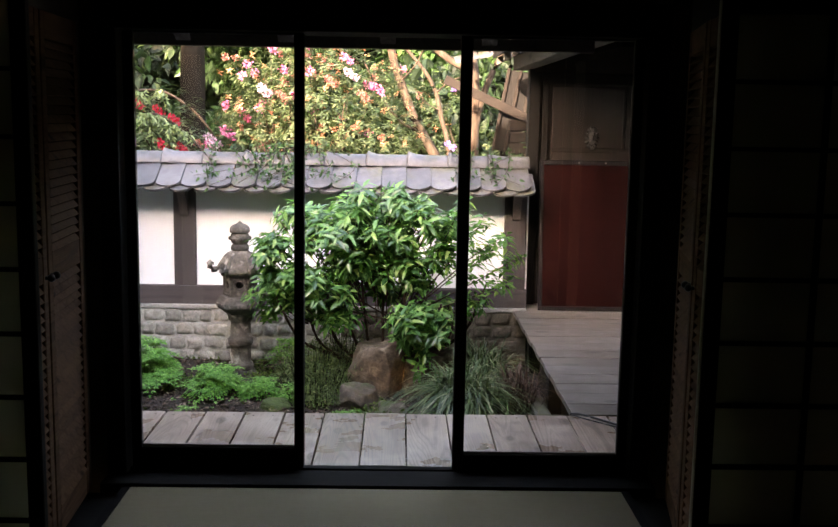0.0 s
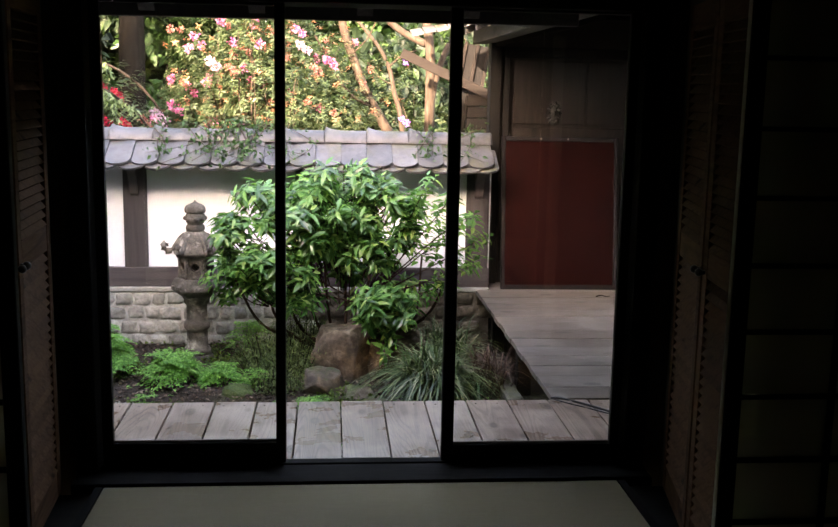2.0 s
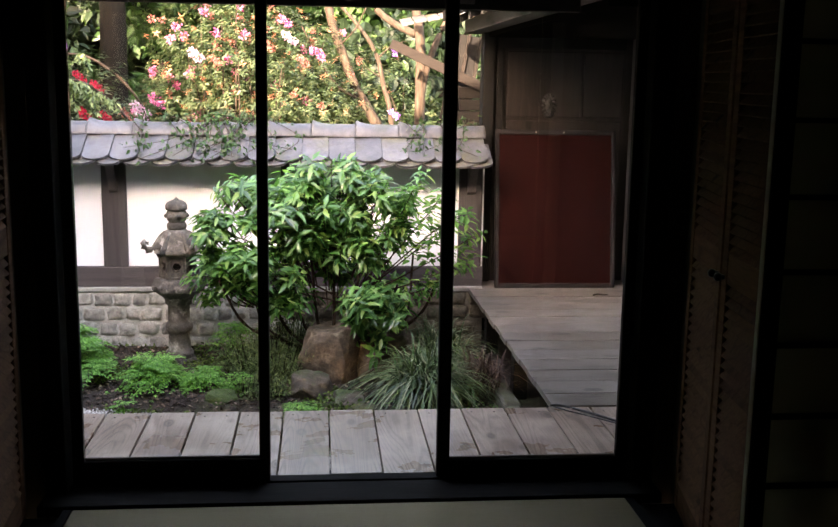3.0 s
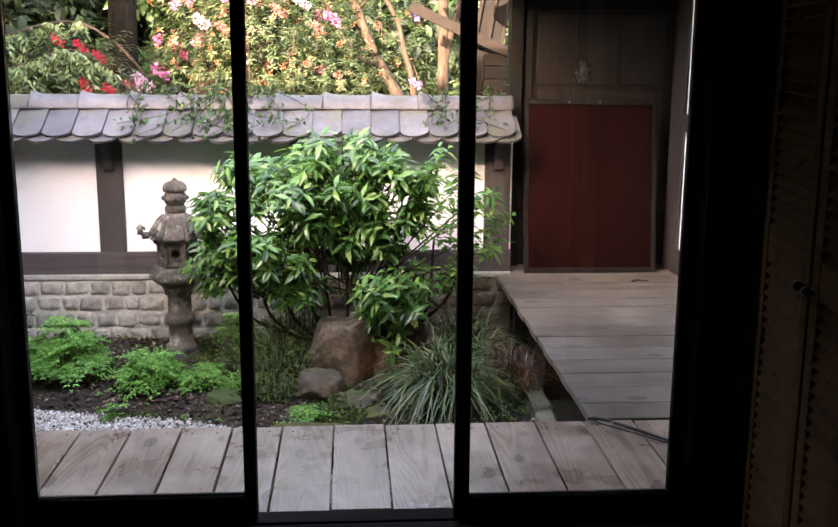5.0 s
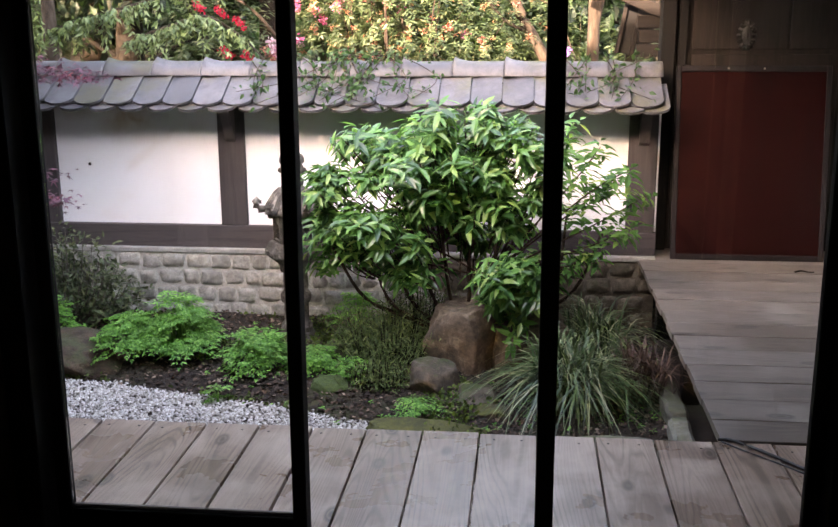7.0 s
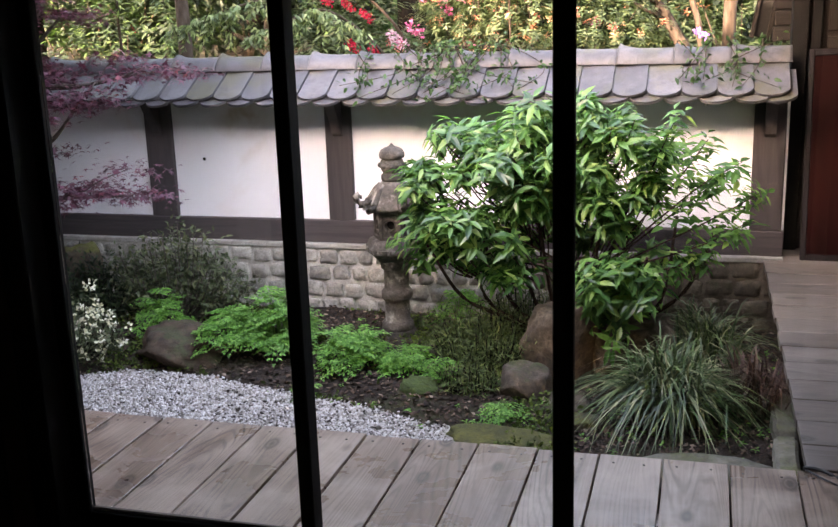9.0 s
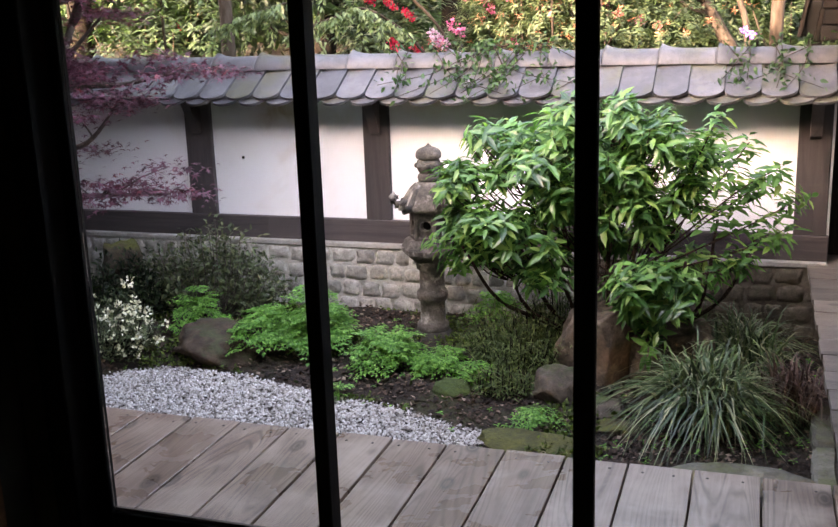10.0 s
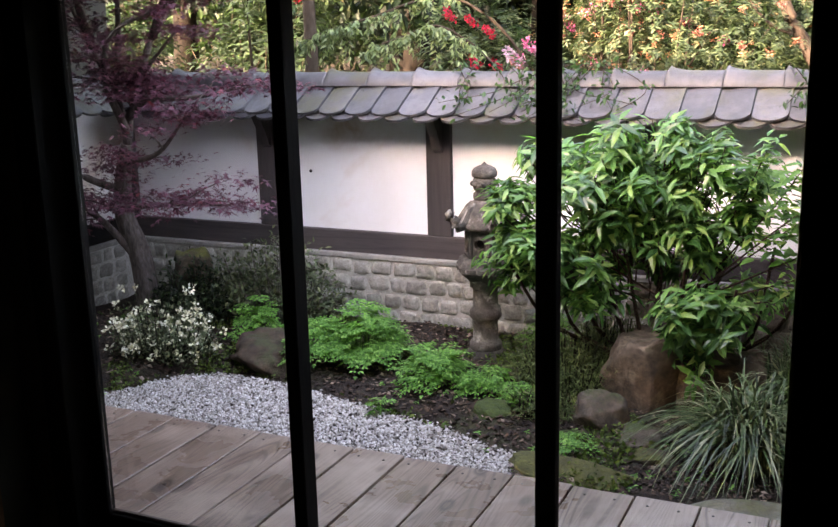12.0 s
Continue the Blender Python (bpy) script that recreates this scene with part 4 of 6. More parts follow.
for k in range(14):
    a = 2 * math.pi * k / 14
    bmesh.ops.create_uvsphere(bm, u_segments=8, v_segments=6, radius=1.0, matrix=Matrix.LocRotScale((1.878 + 0.040 * math.cos(a), 4.0, 1.303 + 0.074 * math.sin(a)), Euler((0, -a, 0)), (0.021, 0.012, 0.013)))
bmesh.ops.create_uvsphere(bm, u_segments=14, v_segments=8, radius=1.0, matrix=Matrix.LocRotScale((1.878, 4.0, 1.303), None, (0.034, 0.016, 0.064)))
bmesh.ops.create_uvsphere(bm, u_segments=10, v_segments=8, radius=1.0, matrix=Matrix.LocRotScale((1.878, 3.985, 1.303), None, (0.014, 0.014, 0.024)))
solid("wall_rosette", bm, IRON, "oval embossed iron rosette fixed to the dark wall", "wall ornament", smooth=True)

# cable on the deck
bm = bmesh.new()
limb(bm, [(1.25, 0.945, -0.033), (1.30, 0.93, -0.030), (1.40, 0.83, -0.031), (1.49, 0.72, -0.032), (1.62, 0.55, -0.032), (1.8, 0.45, -0.032)], 0.006, 0.006, 6, 8)
limb(bm, [(1.26, 0.93, -0.034), (1.32, 0.86, -0.034), (1.42, 0.76, -0.034), (1.55, 0.62, -0.034)], 0.0035, 0.0035, 6, 6)
solid("cable", bm, CABLE, "black rubber cable lying on the deck planks", "cable", smooth=True)
bm = bmesh.new()
limb(bm, [(2.13, 3.43, -0.031), (2.17, 3.445, -0.026), (2.20, 3.43, -0.029), (2.24, 3.44, -0.031)], 0.006, 0.003, 4, 6)
solid("twig", bm, BARK, "small dark twig lying on the walkway", "twig")

# ---- garden wall ----
WALL_X0, WALL_X1 = -3.80, 1.365
wall_garden = solid("wall_garden", boxes((WALL_X0, WALL_X1, 3.765, 3.93, 0.0, 1.0)), PLASTER, "white plastered garden wall with dark timbers and tiled coping", "wall", "structure")
wall_return = solid("wall_garden_return", boxes((-3.98, -3.815, 0.6, 3.93, 0.0, 1.0)), PLASTER, "white plastered return of the garden wall", "wall", "structure")
part("footing", boxes((WALL_X0, 0.0, 3.7015, 3.95, -0.62, -0.055)), MORTAR, wall_garden, "pale mortar bed of the stonework")
part("footing", boxes((0.0, WALL_X1, 3.7015, 3.95, -0.62, -0.055)), SHADED_MORTAR, wall_garden, "brown mortar bed of the stonework, darkened as in shade")
part("footing", boxes((-4.0, -3.7535, 0.6, 3.698, -0.62, -0.055)), MORTAR, wall_return, "pale mortar bed of the stonework")
part("ledge", boxes((WALL_X0 + 0.03, WALL_X1, 3.688, 3.95, -0.055, -0.022), bevel=0.006), LEDGE, wall_garden, "pale rendered ledge")
part("ledge", boxes((-4.0, -3.742, 0.6, 3.688, -0.055, -0.022), bevel=0.006), LEDGE, wall_return, "pale rendered ledge")
part("sill_beam", boxes((WALL_X0, WALL_X1, 3.728, 3.90, -0.022, 0.124), bevel=0.005), TIMBER_X, wall_garden, "dark timber sill beam")
part("sill_beam", boxes((-3.95, -3.778, 0.6, 3.727, -0.022, 0.124), bevel=0.005), FRAME, wall_return, "dark timber sill beam")
for x0, x1 in ((-3.80, -3.70), (-2.635, -2.445), (-1.372, -1.203), (-0.115, 0.055), (1.178, 1.35)):
    part("post", boxes((x0, x1, 3.733, 3.90, 0.124, 0.99), bevel=0.005), TIMBER, wall_garden, "dark timber post")
for xc in (-2.54, -1.285, -0.03, 1.265):
    bm = bmesh.new()
    prof = [(3.73, 0.66), (3.70, 0.68), (3.665, 0.76), (3.60, 0.86), (3.55, 0.93), (3.73, 0.93)]
    a = [bm.verts.new((xc - 0.03, y, z)) for y, z in prof]
    b = [bm.verts.new((xc + 0.03, y, z)) for y, z in prof]
    bm.faces.new(a)
    bm.faces.new(list(reversed(b)))
    for i in range(6):
        bm.faces.new((a[i], a[(i + 1) % 6], b[(i + 1) % 6], b[i]))
    part("bracket", bm, TIMBER, wall_garden, "dark carved bracket")
for y in (2.9, 1.6):
    part("post", boxes((-3.95, -3.783, y, y + 0.17, 0.124, 0.99), bevel=0.005), TIMBER, wall_return, "dark timber post")
part("roof_board", boxes((WALL_X0, 1.345, 3.52, 3.93, 0.895, 0.913)), TIMBER_X, wall_garden)


def tile_mesh(name, w, length, t, material):
    """A flat roof tile with a rounded lower end, lying along +y from its tip at 0; slightly dished."""
    n = 8
    outline = [(w / 2, length), (-w / 2, length), (-w / 2, 0.05)]
    outline += [(-w / 2 * math.cos(math.pi * k / n), 0.05 - 0.05 * math.sin(math.pi * k / n)) for k in range(1, n)]
    outline += [(w / 2, 0.05)]
    bm = bmesh.new()
    lift = lambda x: 0.006 * (2 * x / w) ** 2 - 0.003 + 0.006 * (2 * x / w)
    top = [bm.verts.new((x, y, t + lift(x))) for x, y in outline]
    low = [bm.verts.new((x, y, lift(x))) for x, y in outline]
    bm.faces.new(top)
    bm.faces.new(list(reversed(low)))
    m = len(outline)
    for i in range(m):
        bm.faces.new((top[i], top[(i + 1) % m], low[(i + 1) % m], low[i]))
    return mesh_of(name, bm, material)


TILE_W = 0.1865
SLOPE = math.degrees(math.atan2(0.165, 0.30))
UPPER = tile_mesh("roof_tile", TILE_W - 0.004, 0.40, 0.016, SLATE)
LOWER = tile_mesh("eave_tile", TILE_W - 0.004, 0.30, 0.018, SLATE)
count = 28
for k in range(count):
    x = 1.345 - TILE_W * (k + 0.5)
    wob = math.sin(k * 12.9898) * 0.5
    piece("tile", UPPER, wall_garden, pose(x, 3.490 + 0.003 * wob, 0.903 + 0.002 * wob, SLOPE, 0.4 * wob, 0.6 * wob))
    if k < count - 1:
        piece("eave_tile", LOWER, wall_garden, pose(x - TILE_W / 2, 3.478, 0.868, SLOPE - 2, 0.8 * wob, 0))
piece("eave_tile", LOWER, wall_garden, pose(1.345 - TILE_W * 0.3, 3.482, 0.869, SLOPE - 2, 0, 0))
for k in range(16):
    piece("tile", UPPER, wall_return, pose(-3.54, 3.40 - TILE_W * k, 0.903, SLOPE, 0, 90))
# back slope
part("back_slope", boxes((WALL_X0, 1.345, 3.90, 4.20, 0.93, 0.96)), SLATE, wall_garden)


def ridge_mesh(name, length, r0, r1):
    """A ridge tile: an arched cap, a little larger at the overlapping end, with flared skirts."""
    bm = bmesh.new()
    rings = []
    for s, r, lift in ((0, r1 + 0.002, 0.010), (0.010, r1 + 0.003, 0.030), (0.035, r1 + 0.001, 0.016), (0.075, r1, 0.005), (0.12, r0, 0.0), (length - 0.02, r0, 0.001), (length, r0, 0.003)):
        ring = []
        for y, z in ((-1.2, -0.045), (-1.18, 0.10), (-1.0, 0.42), (-0.72, 0.70), (-0.36, 0.86), (0.0, 0.92), (0.36, 0.86), (0.72, 0.70), (1.0, 0.42), (1.18, 0.10), (1.2, -0.045)):
            ring.append(bm.verts.new((s, y * r, z * 0.088 + lift * max(0.0, z) ** 1.5)))
        rings.append(ring)
    for a, b in zip(rings, rings[1:]):
        for i in range(len(a) - 1):
            bm.faces.new((a[i], a[i + 1], b[i + 1], b[i]))
    bm.faces.new(rings[0])
    bm.faces.new(rings[-1])
    return mesh_of(name, bm, SLATE, True)


RIDGE = ridge_mesh("ridge_tile", 0.315, 0.088, 0.093)
for k in range(17):
    wob = math.sin(k * 7.31)
    piece("ridge_tile", RIDGE, wall_garden, pose(-3.97 + 0.3135 * k, 3.835 + 0.003 * wob, 1.072 + 0.003 * wob, 0, 0.6 * wob, 0.5 * wob))
for k in range(9):
    piece("ridge_tile", RIDGE, wall_return, pose(-3.90, 0.75 + 0.3135 * k, 1.072, 0, 0, 90))


def sett_mesh(name, w, h, seed, material):
    """A squared, rough-faced stone; its face looks to -y."""
    bm = bmesh.new()
    n, m = 7, 6
    grid = []
    for j in range(m + 1):
        row = []
        for i in range(n + 1):
            u, v = i / n * 2 - 1, j / m * 2 - 1
            edge = max(abs(u), abs(v))
            cut = 1 - 0.10 * (abs(u * v)) ** 2
            jx = noise.noise(Vector((u * 1.6 + seed * 5.3, v * 1.6, seed * 1.7))) * 0.013
            jz = noise.noise(Vector((u * 1.6, v * 1.6 + seed * 3.1, seed * 2.3 + 9))) * 0.009
            bulge = 0.0 if edge > 0.99 else 0.010 + 0.006 * (1 - edge) + 0.012 * noise.noise(Vector((u * 2.1, v * 2.1, seed * 7.7)))
            row.append(bm.verts.new((u * w / 2 * cut + jx, -bulge, v * h / 2 * cut + jz)))
        grid.append(row)
    for j in range(m):
        for i in range(n):
            bm.faces.new((grid[j][i], grid[j][i + 1], grid[j + 1][i + 1], grid[j + 1][i]))
    rim = grid[0] + [r[-1] for r in grid[1:]] + list(reversed(grid[-1][:-1])) + [r[0] for r in reversed(grid[1:-1])]
    back = [bm.verts.new((v.co.x, 0.03, v.co.z)) for v in rim]
    for i in range(len(rim)):
        bm.faces.new((rim[i], rim[(i + 1) % len(rim)], back[(i + 1) % len(rim)], back[i]))
    return mesh_of(name, bm, material, True)


SETTS = [[sett_mesh("stone", w - 0.001, 0.101, 1 + 6.3 * i + 1.37 * j, SETT) for j in range(6)] for i, w in enumerate((0.100, 0.125, 0.155))]
# Setts for the right half: brown, with shade put into the colour.
SHADED_SETTS = [[sett_mesh("stone", w - 0.001, 0.101, 3 + 5.7 * i + 1.91 * j, SHADED_SETT) for j in range(4)] for i, w in enumerate((0.100, 0.125, 0.155))]
srand = random.Random(5)
for row in range(4):
    z = -0.108 - row * 0.109
    x = WALL_X0 + 0.06 * (row % 2)
    while x < WALL_X1 - 0.08:
        i = srand.choice((0, 1, 1, 2))
        w = (0.100, 0.125, 0.155)[i] + 0.009
        piece("stone", srand.choice((SHADED_SETTS if x + srand.uniform(-0.25, 0.25) > -0.05 else SETTS)[i]), wall_garden, pose(x + w / 2, 3.703, z + srand.uniform(-0.007, 0.007), 0, srand.uniform(-4, 4), 0))
        x += w
    y = 3.62
    while y > 0.9:
        i = srand.choice((0, 1, 1, 2))
        w = (0.100, 0.125, 0.155)[i] + 0.009
        piece("stone", srand.choice(SETTS[i]), wall_return, pose(-3.757, y - w / 2, z, 0, srand.uniform(-3, 3), 90))
        y -= w

bm = bmesh.new()
lathe(bm, [(0.012, 0), (0.009, 0.006)], (0, 0, 0), 10)
bm.transform(pose(-2.235, 3.766, 0.505, 90, 0, 0))
solid("wall_peg", bm, DARKSTONE, "small dark peg in the white plaster", "peg")

# ---- stone lantern ----
LX, LY = -0.785, 3.235
lantern = thing("stone_lantern", (LX, LY, -0.52), "weathered grey carved stone lantern with curled hexagonal roof", "stone lantern")


def hexa(bm, rows, at, turn=30, seg=6):
    rings = []
    for r, z in rows:
        rings.append([bm.verts.new((at[0] + r * math.cos(radians(turn + 360 / seg * k)), at[1] + r * math.sin(radians(turn + 360 / seg * k)), z)) for k in range(seg)])
    for a, b in zip(rings, rings[1:]):
        for k in range(seg):
            bm.faces.new((a[k], a[(k + 1) % seg], b[(k + 1) % seg], b[k]))
    bm.faces.new(list(reversed(rings[0])))
    bm.faces.new(rings[-1])
    return bm


TURN = 3.0
base = bmesh.new()
lathe(base, [(0.150, -0.56), (0.152, -0.50), (0.145, -0.478), (0.122, -0.445), (0.102, -0.416), (0.096, -0.405)], (LX, LY, 0), 36, 0.035)
part("base", base, GRANITE, lantern, "fluted dark base", True)
shaft = bmesh.new()
lathe(shaft, [(0.090, -0.408), (0.094, -0.398), (0.094, -0.372), (0.086, -0.358), (0.074, -0.35), (0.072, -0.235), (0.080, -0.228), (0.090, -0.215), (0.092, -0.195), (0.090, -0.175), (0.080, -0.163), (0.073, -0.156), (0.072, -0.050), (0.078, -0.043), (0.088, -0.036), (0.090, -0.008), (0.10, 0.004), (0.10, 0.02)], (LX, LY, 0), 28)
part("shaft", shaft, GRANITE, lantern, smooth=True)
plat = bmesh.new()
hexa(plat, [(0.098, 0.004), (0.128, 0.024), (0.166, 0.052), (0.178, 0.062), (0.178, 0.098), (0.166, 0.108), (0.160, 0.128), (0.150, 0.142), (0.12, 0.143)], (LX, LY), TURN)
bmesh.ops.bevel(plat, geom=plat.edges[:], offset=0.006, segments=1, affect='EDGES')
part("platform", plat, GRANITE, lantern)
for k in range(6):
    a0, a1 = radians(TURN + 60 * k), radians(TURN + 60 * k + 60)
    p0, p1 = Vector((math.cos(a0), math.sin(a0), 0)) * 0.181, Vector((math.cos(a1), math.sin(a1), 0)) * 0.181
    bm = bmesh.new()
    for f in (0.30, 0.70):
        q = p0.lerp(p1, f)
        box(bm, -0.030, 0.030, -0.004, 0.004, 0.068, 0.093, 0.002)
        bmesh.ops.transform(bm, matrix=Matrix.Translation((LX + q.x, LY + q.y, 0)) @ Matrix.Rotation(math.atan2(p1.y - p0.y, p1.x - p0.x), 4, 'Z'), verts=bm.verts[-24:])
    part("carving", bm, GRANITE, lantern, "raised carved cartouches")
firebox = bmesh.new()
R = 0.124
for k in range(6):
    a0, a1 = radians(TURN + 60 * k), radians(TURN + 60 + 60 * k)
    p0, p1 = Vector((LX + R * math.cos(a0), LY + R * math.sin(a0), 0)), Vector((LX + R * math.cos(a1), LY + R * math.sin(a1), 0))
    mid, along = (p0 + p1) / 2, (p1 - p0).normalized()
    out = Vector((mid.x - LX, mid.y - LY, 0)).normalized()
    z0, z1, zc, hole = 0.142, 0.315, 0.226, 0.028
    ring = [(hole * math.cos(2 * math.pi * j / 16), hole * math.sin(2 * math.pi * j / 16)) for j in range(16)]
    half = (p1 - p0).length / 2

    def frame_ring(fw, fh, depth):
        made = []
        for cx, cz in ring:
            e = 1.0 / max(abs(cx) / hole, abs(cz) / hole)
            made.append(firebox.verts.new(mid + along * (cx / hole * e * fw) + Vector((0, 0, (z0 + z1) / 2 + cz / hole * e * fh)) + out * depth))
        return made

    loops = [frame_ring(half, (z1 - z0) / 2, 0.0), frame_ring(half * 0.72, (z1 - z0) * 0.40, 0.0), frame_ring(half * 0.68, (z1 - z0) * 0.38, -0.010)]
    loops.append([firebox.verts.new(mid + along * u * 1.25 + Vector((0, 0, zc + w * 1.25)) - out * 0.010) for u, w in ring])
    loops.append([firebox.verts.new(mid + along * u * 1.15 + Vector((0, 0, zc + w * 1.15)) - out * 0.004) for u, w in ring])
    loops.append([firebox.verts.new(mid + along * u + Vector((0, 0, zc + w)) - out * 0.006) for u, w in ring])
    loops.append([firebox.verts.new(mid + along * u * 0.9 + Vector((0, 0, zc + w * 0.9)) - out * 0.045) for u, w in ring])
    for a, b in zip(loops, loops[1:]):
        for j in range(16):
            firebox.faces.new((a[j], a[(j + 1) % 16], b[(j + 1) % 16], b[j]))
bmesh.ops.remove_doubles(firebox, verts=firebox.verts[:], dist=0.0005)
part("firebox", firebox, GRANITE, lantern, "six-sided firebox with round openings")
# Solid dark core stands for the shade behind the round openings.
part("hollow", hexa(bmesh.new(), [(0.076, 0.146), (0.076, 0.31)], (LX, LY), TURN), DARKSTONE, lantern, "dark core standing for the shade inside")
cap = bmesh.new()
rings = []
for r, z in ((0.100, 0.302), (0.138, 0.308), (0.148, 0.317), (0.149, 0.328), (0.138, 0.350), (0.126, 0.376), (0.112, 0.406), (0.094, 0.434), (0.074, 0.458), (0.060, 0.470), (0.056, 0.474)):
    ring = []
    for k in range(48):
        a = 2 * math.pi * k / 48
        c = math.cos(6 * (a - radians(TURN)))
        rr = r * (1 + 0.05 * c * (r > 0.07))
        ring.append(cap.verts.new((LX + rr * math.cos(a), LY + rr * math.sin(a), z + 0.012 * max(c, 0) * (r > 0.14))))
    rings.append(ring)
for a, b in zip(rings, rings[1:]):
    for k in range(48):
        cap.faces.new((a[k], a[(k + 1) % 48], b[(k + 1) % 48], b[k]))
cap.faces.new(list(reversed(rings[0])))
cap.faces.new(rings[-1])
part("roof", cap, GRANITE, lantern, "domed stone roof with pale lichen", True)
HORN = ((0.076, 0.455), (0.106, 0.424), (0.128, 0.388), (0.148, 0.352), (0.172, 0.333), (0.200, 0.330), (0.219, 0.347), (0.222, 0.372), (0.208, 0.388), (0.192, 0.380), (0.190, 0.364))
for k in range(6):
    a = radians(TURN + 60 * k)
    bm = bmesh.new()
    tube(bm, [(LX + r * math.cos(a), LY + r * math.sin(a), z) for r, z in HORN], [0.010, 0.013, 0.015, 0.018, 0.022, 0.024, 0.024, 0.022, 0.020, 0.017, 0.010], 9)
    part("scroll", bm, GRANITE, lantern, "curled roof horn", True)
fin = bmesh.new()
lathe(fin, [(0.058, 0.470), (0.064, 0.478), (0.066, 0.492), (0.064, 0.506), (0.056, 0.514), (0.052, 0.520), (0.058, 0.526), (0.065, 0.538), (0.067, 0.560), (0.066, 0.584), (0.060, 0.592), (0.057, 0.597), (0.069, 0.601), (0.073, 0.610), (0.072, 0.630), (0.062, 0.648), (0.042, 0.660), (0.020, 0.667), (0.010, 0.676), (0.003, 0.684)], (LX, LY, 0), 24)
for k in range(8):
    a = 2 * math.pi * (k + 0.3) / 8
    bmesh.ops.create_uvsphere(fin, u_segments=8, v_segments=6, radius=1.0, matrix=Matrix.LocRotScale((LX + 0.066 * math.cos(a), LY + 0.066 * math.sin(a), 0.561), None, (0.018, 0.018, 0.016)))
part("finial", fin, GRANITE, lantern, "onion-shaped finial over a carved band", True)

# ---- rocks ----


def rock(name, at, size, seed, material, label, category="rock", rough=0.28, facets=9):
    bm = bmesh.new()
    shell_rock(bm, at, size, seed, rough * 1.35, facets)
    return solid(name, bm, material, label, category, smooth=True)


def block_rock(at, size, turn, seed, label):
    """A quarried-looking block: flat split faces meeting at broken edges."""
    bm = bmesh.new()
    made = bmesh.ops.create_cube(bm, size=2.0)
    bmesh.ops.subdivide_edges(bm, edges=bm.edges[:], cuts=15, use_grid_fill=True)
    r = random.Random(seed)
    cuts = [(Vector((r.choice((-1, 1)) * r.uniform(0.5, 1), r.uniform(-1, -0.1), r.uniform(0.1, 0.9))).normalized(), r.uniform(1.12, 1.35)) for k in range(6)]
    off = Vector((seed * 2.3, seed, seed * 1.7))
    m = Matrix.Rotation(math.radians(turn), 3, 'Z')
    for v in bm.verts:
        p = v.co.copy()
        p.x *= 1.0 + 0.14 * p.z + 0.08 * p.y
        p.y *= 1.0 + 0.10 * p.z
        p.z += 0.06 * p.x - 0.06 * p.y
        for d, h in cuts:
            over = p.dot(d) - h
            if over > 0:
                p -= d * over
        rib = Vector((p.x * 5, p.y * 5, p.z * 0.8))
        n = noise.noise(p * 0.9 + off) * 0.16 + noise.noise(rib + off) * 0.07 + abs(noise.noise(p * 6 + off)) * 0.05
        p *= 1 + n
        q = m @ Vector((p.x * size[0], p.y * size[1], p.z * size[2]))
        v.co = Vector(at) + q
    return solid("boulder", bm, ROCK, label, "rock", smooth=True)


block_rock((0.245, 2.84, -0.335), (0.175, 0.185, 0.215), -24, 3, "large brown angular garden boulder beneath the bush")
block_rock((0.57, 2.86, -0.385), (0.21, 0.15, 0.195), 16, 8, "brown angular boulder behind the sedge clump")
rock("rock", (0.08, 2.46, -0.42), (0.14, 0.12, 0.13), 12, ROCK_GREY, "rounded grey rock with moss at its foot", facets=4)
rock("rock", (0.34, 2.30, -0.46), (0.12, 0.10, 0.085), 17, ROCK_GREY, "small dark grey rock beside the boulder", facets=4)
for y0, y1, dx in ((1.52, 2.04, 0.0), (2.06, 2.56, 0.012)):
    bm = boxes((1.235 + dx, 1.335 + dx, y0, y1, -0.56, -0.395))
    bmesh.ops.subdivide_edges(bm, edges=bm.edges[:], cuts=5, use_grid_fill=True)
    bmesh.ops.bevel(bm, geom=[e for e in bm.edges if len(e.link_faces) == 2 and e.calc_face_angle() > 1.0], offset=0.012, segments=2, affect='EDGES')
    for v in bm.verts:
        k = v.co * 9.0
        v.co += Vector((noise.noise(k), noise.noise(k + Vector((7, 3, 1))), noise.noise(k + Vector((2, 9, 5))))) * 0.014
    solid("edging_stone", bm, SLAB, "worn pale stone kerb beside the walkway posts", "kerb", smooth=True)
rock("rock", (0.44, 2.13, -0.46), (0.10, 0.09, 0.07), 19, MOSS_ROCK, "small mossy rock at the sedge's foot")
rock("mossy_stone", (0.15, 1.86, -0.455), (0.32, 0.15, 0.055), 23, MOSS_FLAT, "flat moss-covered stone beside the gravel")
rock("stepping_stone", (1.0, 1.68, -0.445), (0.33, 0.14, 0.06), 29, SLAB, "flat grey stone slab below the deck edge", rough=0.16)
rock("stepping_stone", (1.28, 1.60, -0.47), (0.13, 0.16, 0.06), 31, SLAB, "small flat stone below the deck edge", rough=0.2)
rock("mossy_boulder", (-1.97, 2.74, -0.44), (0.29, 0.20, 0.15), 12, EARTH_ROCK, "low brown earth-covered boulder behind the gravel", rough=0.45, facets=4)
rock("mossy_boulder", (-3.08, 3.48, -0.22), (0.14, 0.14, 0.24), 41, MOSS_ROCK, "dark mossy stone at the maple's foot")
rock("rock", (-0.49, 2.86, -0.44), (0.085, 0.07, 0.06), 43, ROCK_GREY, "pale small rock near the lantern")
rock("moss_cushion", (-0.43, 2.42, -0.45), (0.12, 0.09, 0.055), 47, MOSS, "bright green moss cushion", "moss", 0.2)
rock("moss_cushion", (0.02, 2.28, -0.47), (0.09, 0.06, 0.03), 53, MOSS, "green moss cushion at the rock's foot", "moss", 0.2)

# ---- shrubs and ground plants ----


BUSH = thing("evergreen_bush", (0.3, 3.0, -0.46), "glossy green evergreen bush with drooping pointed leaves", "bush")
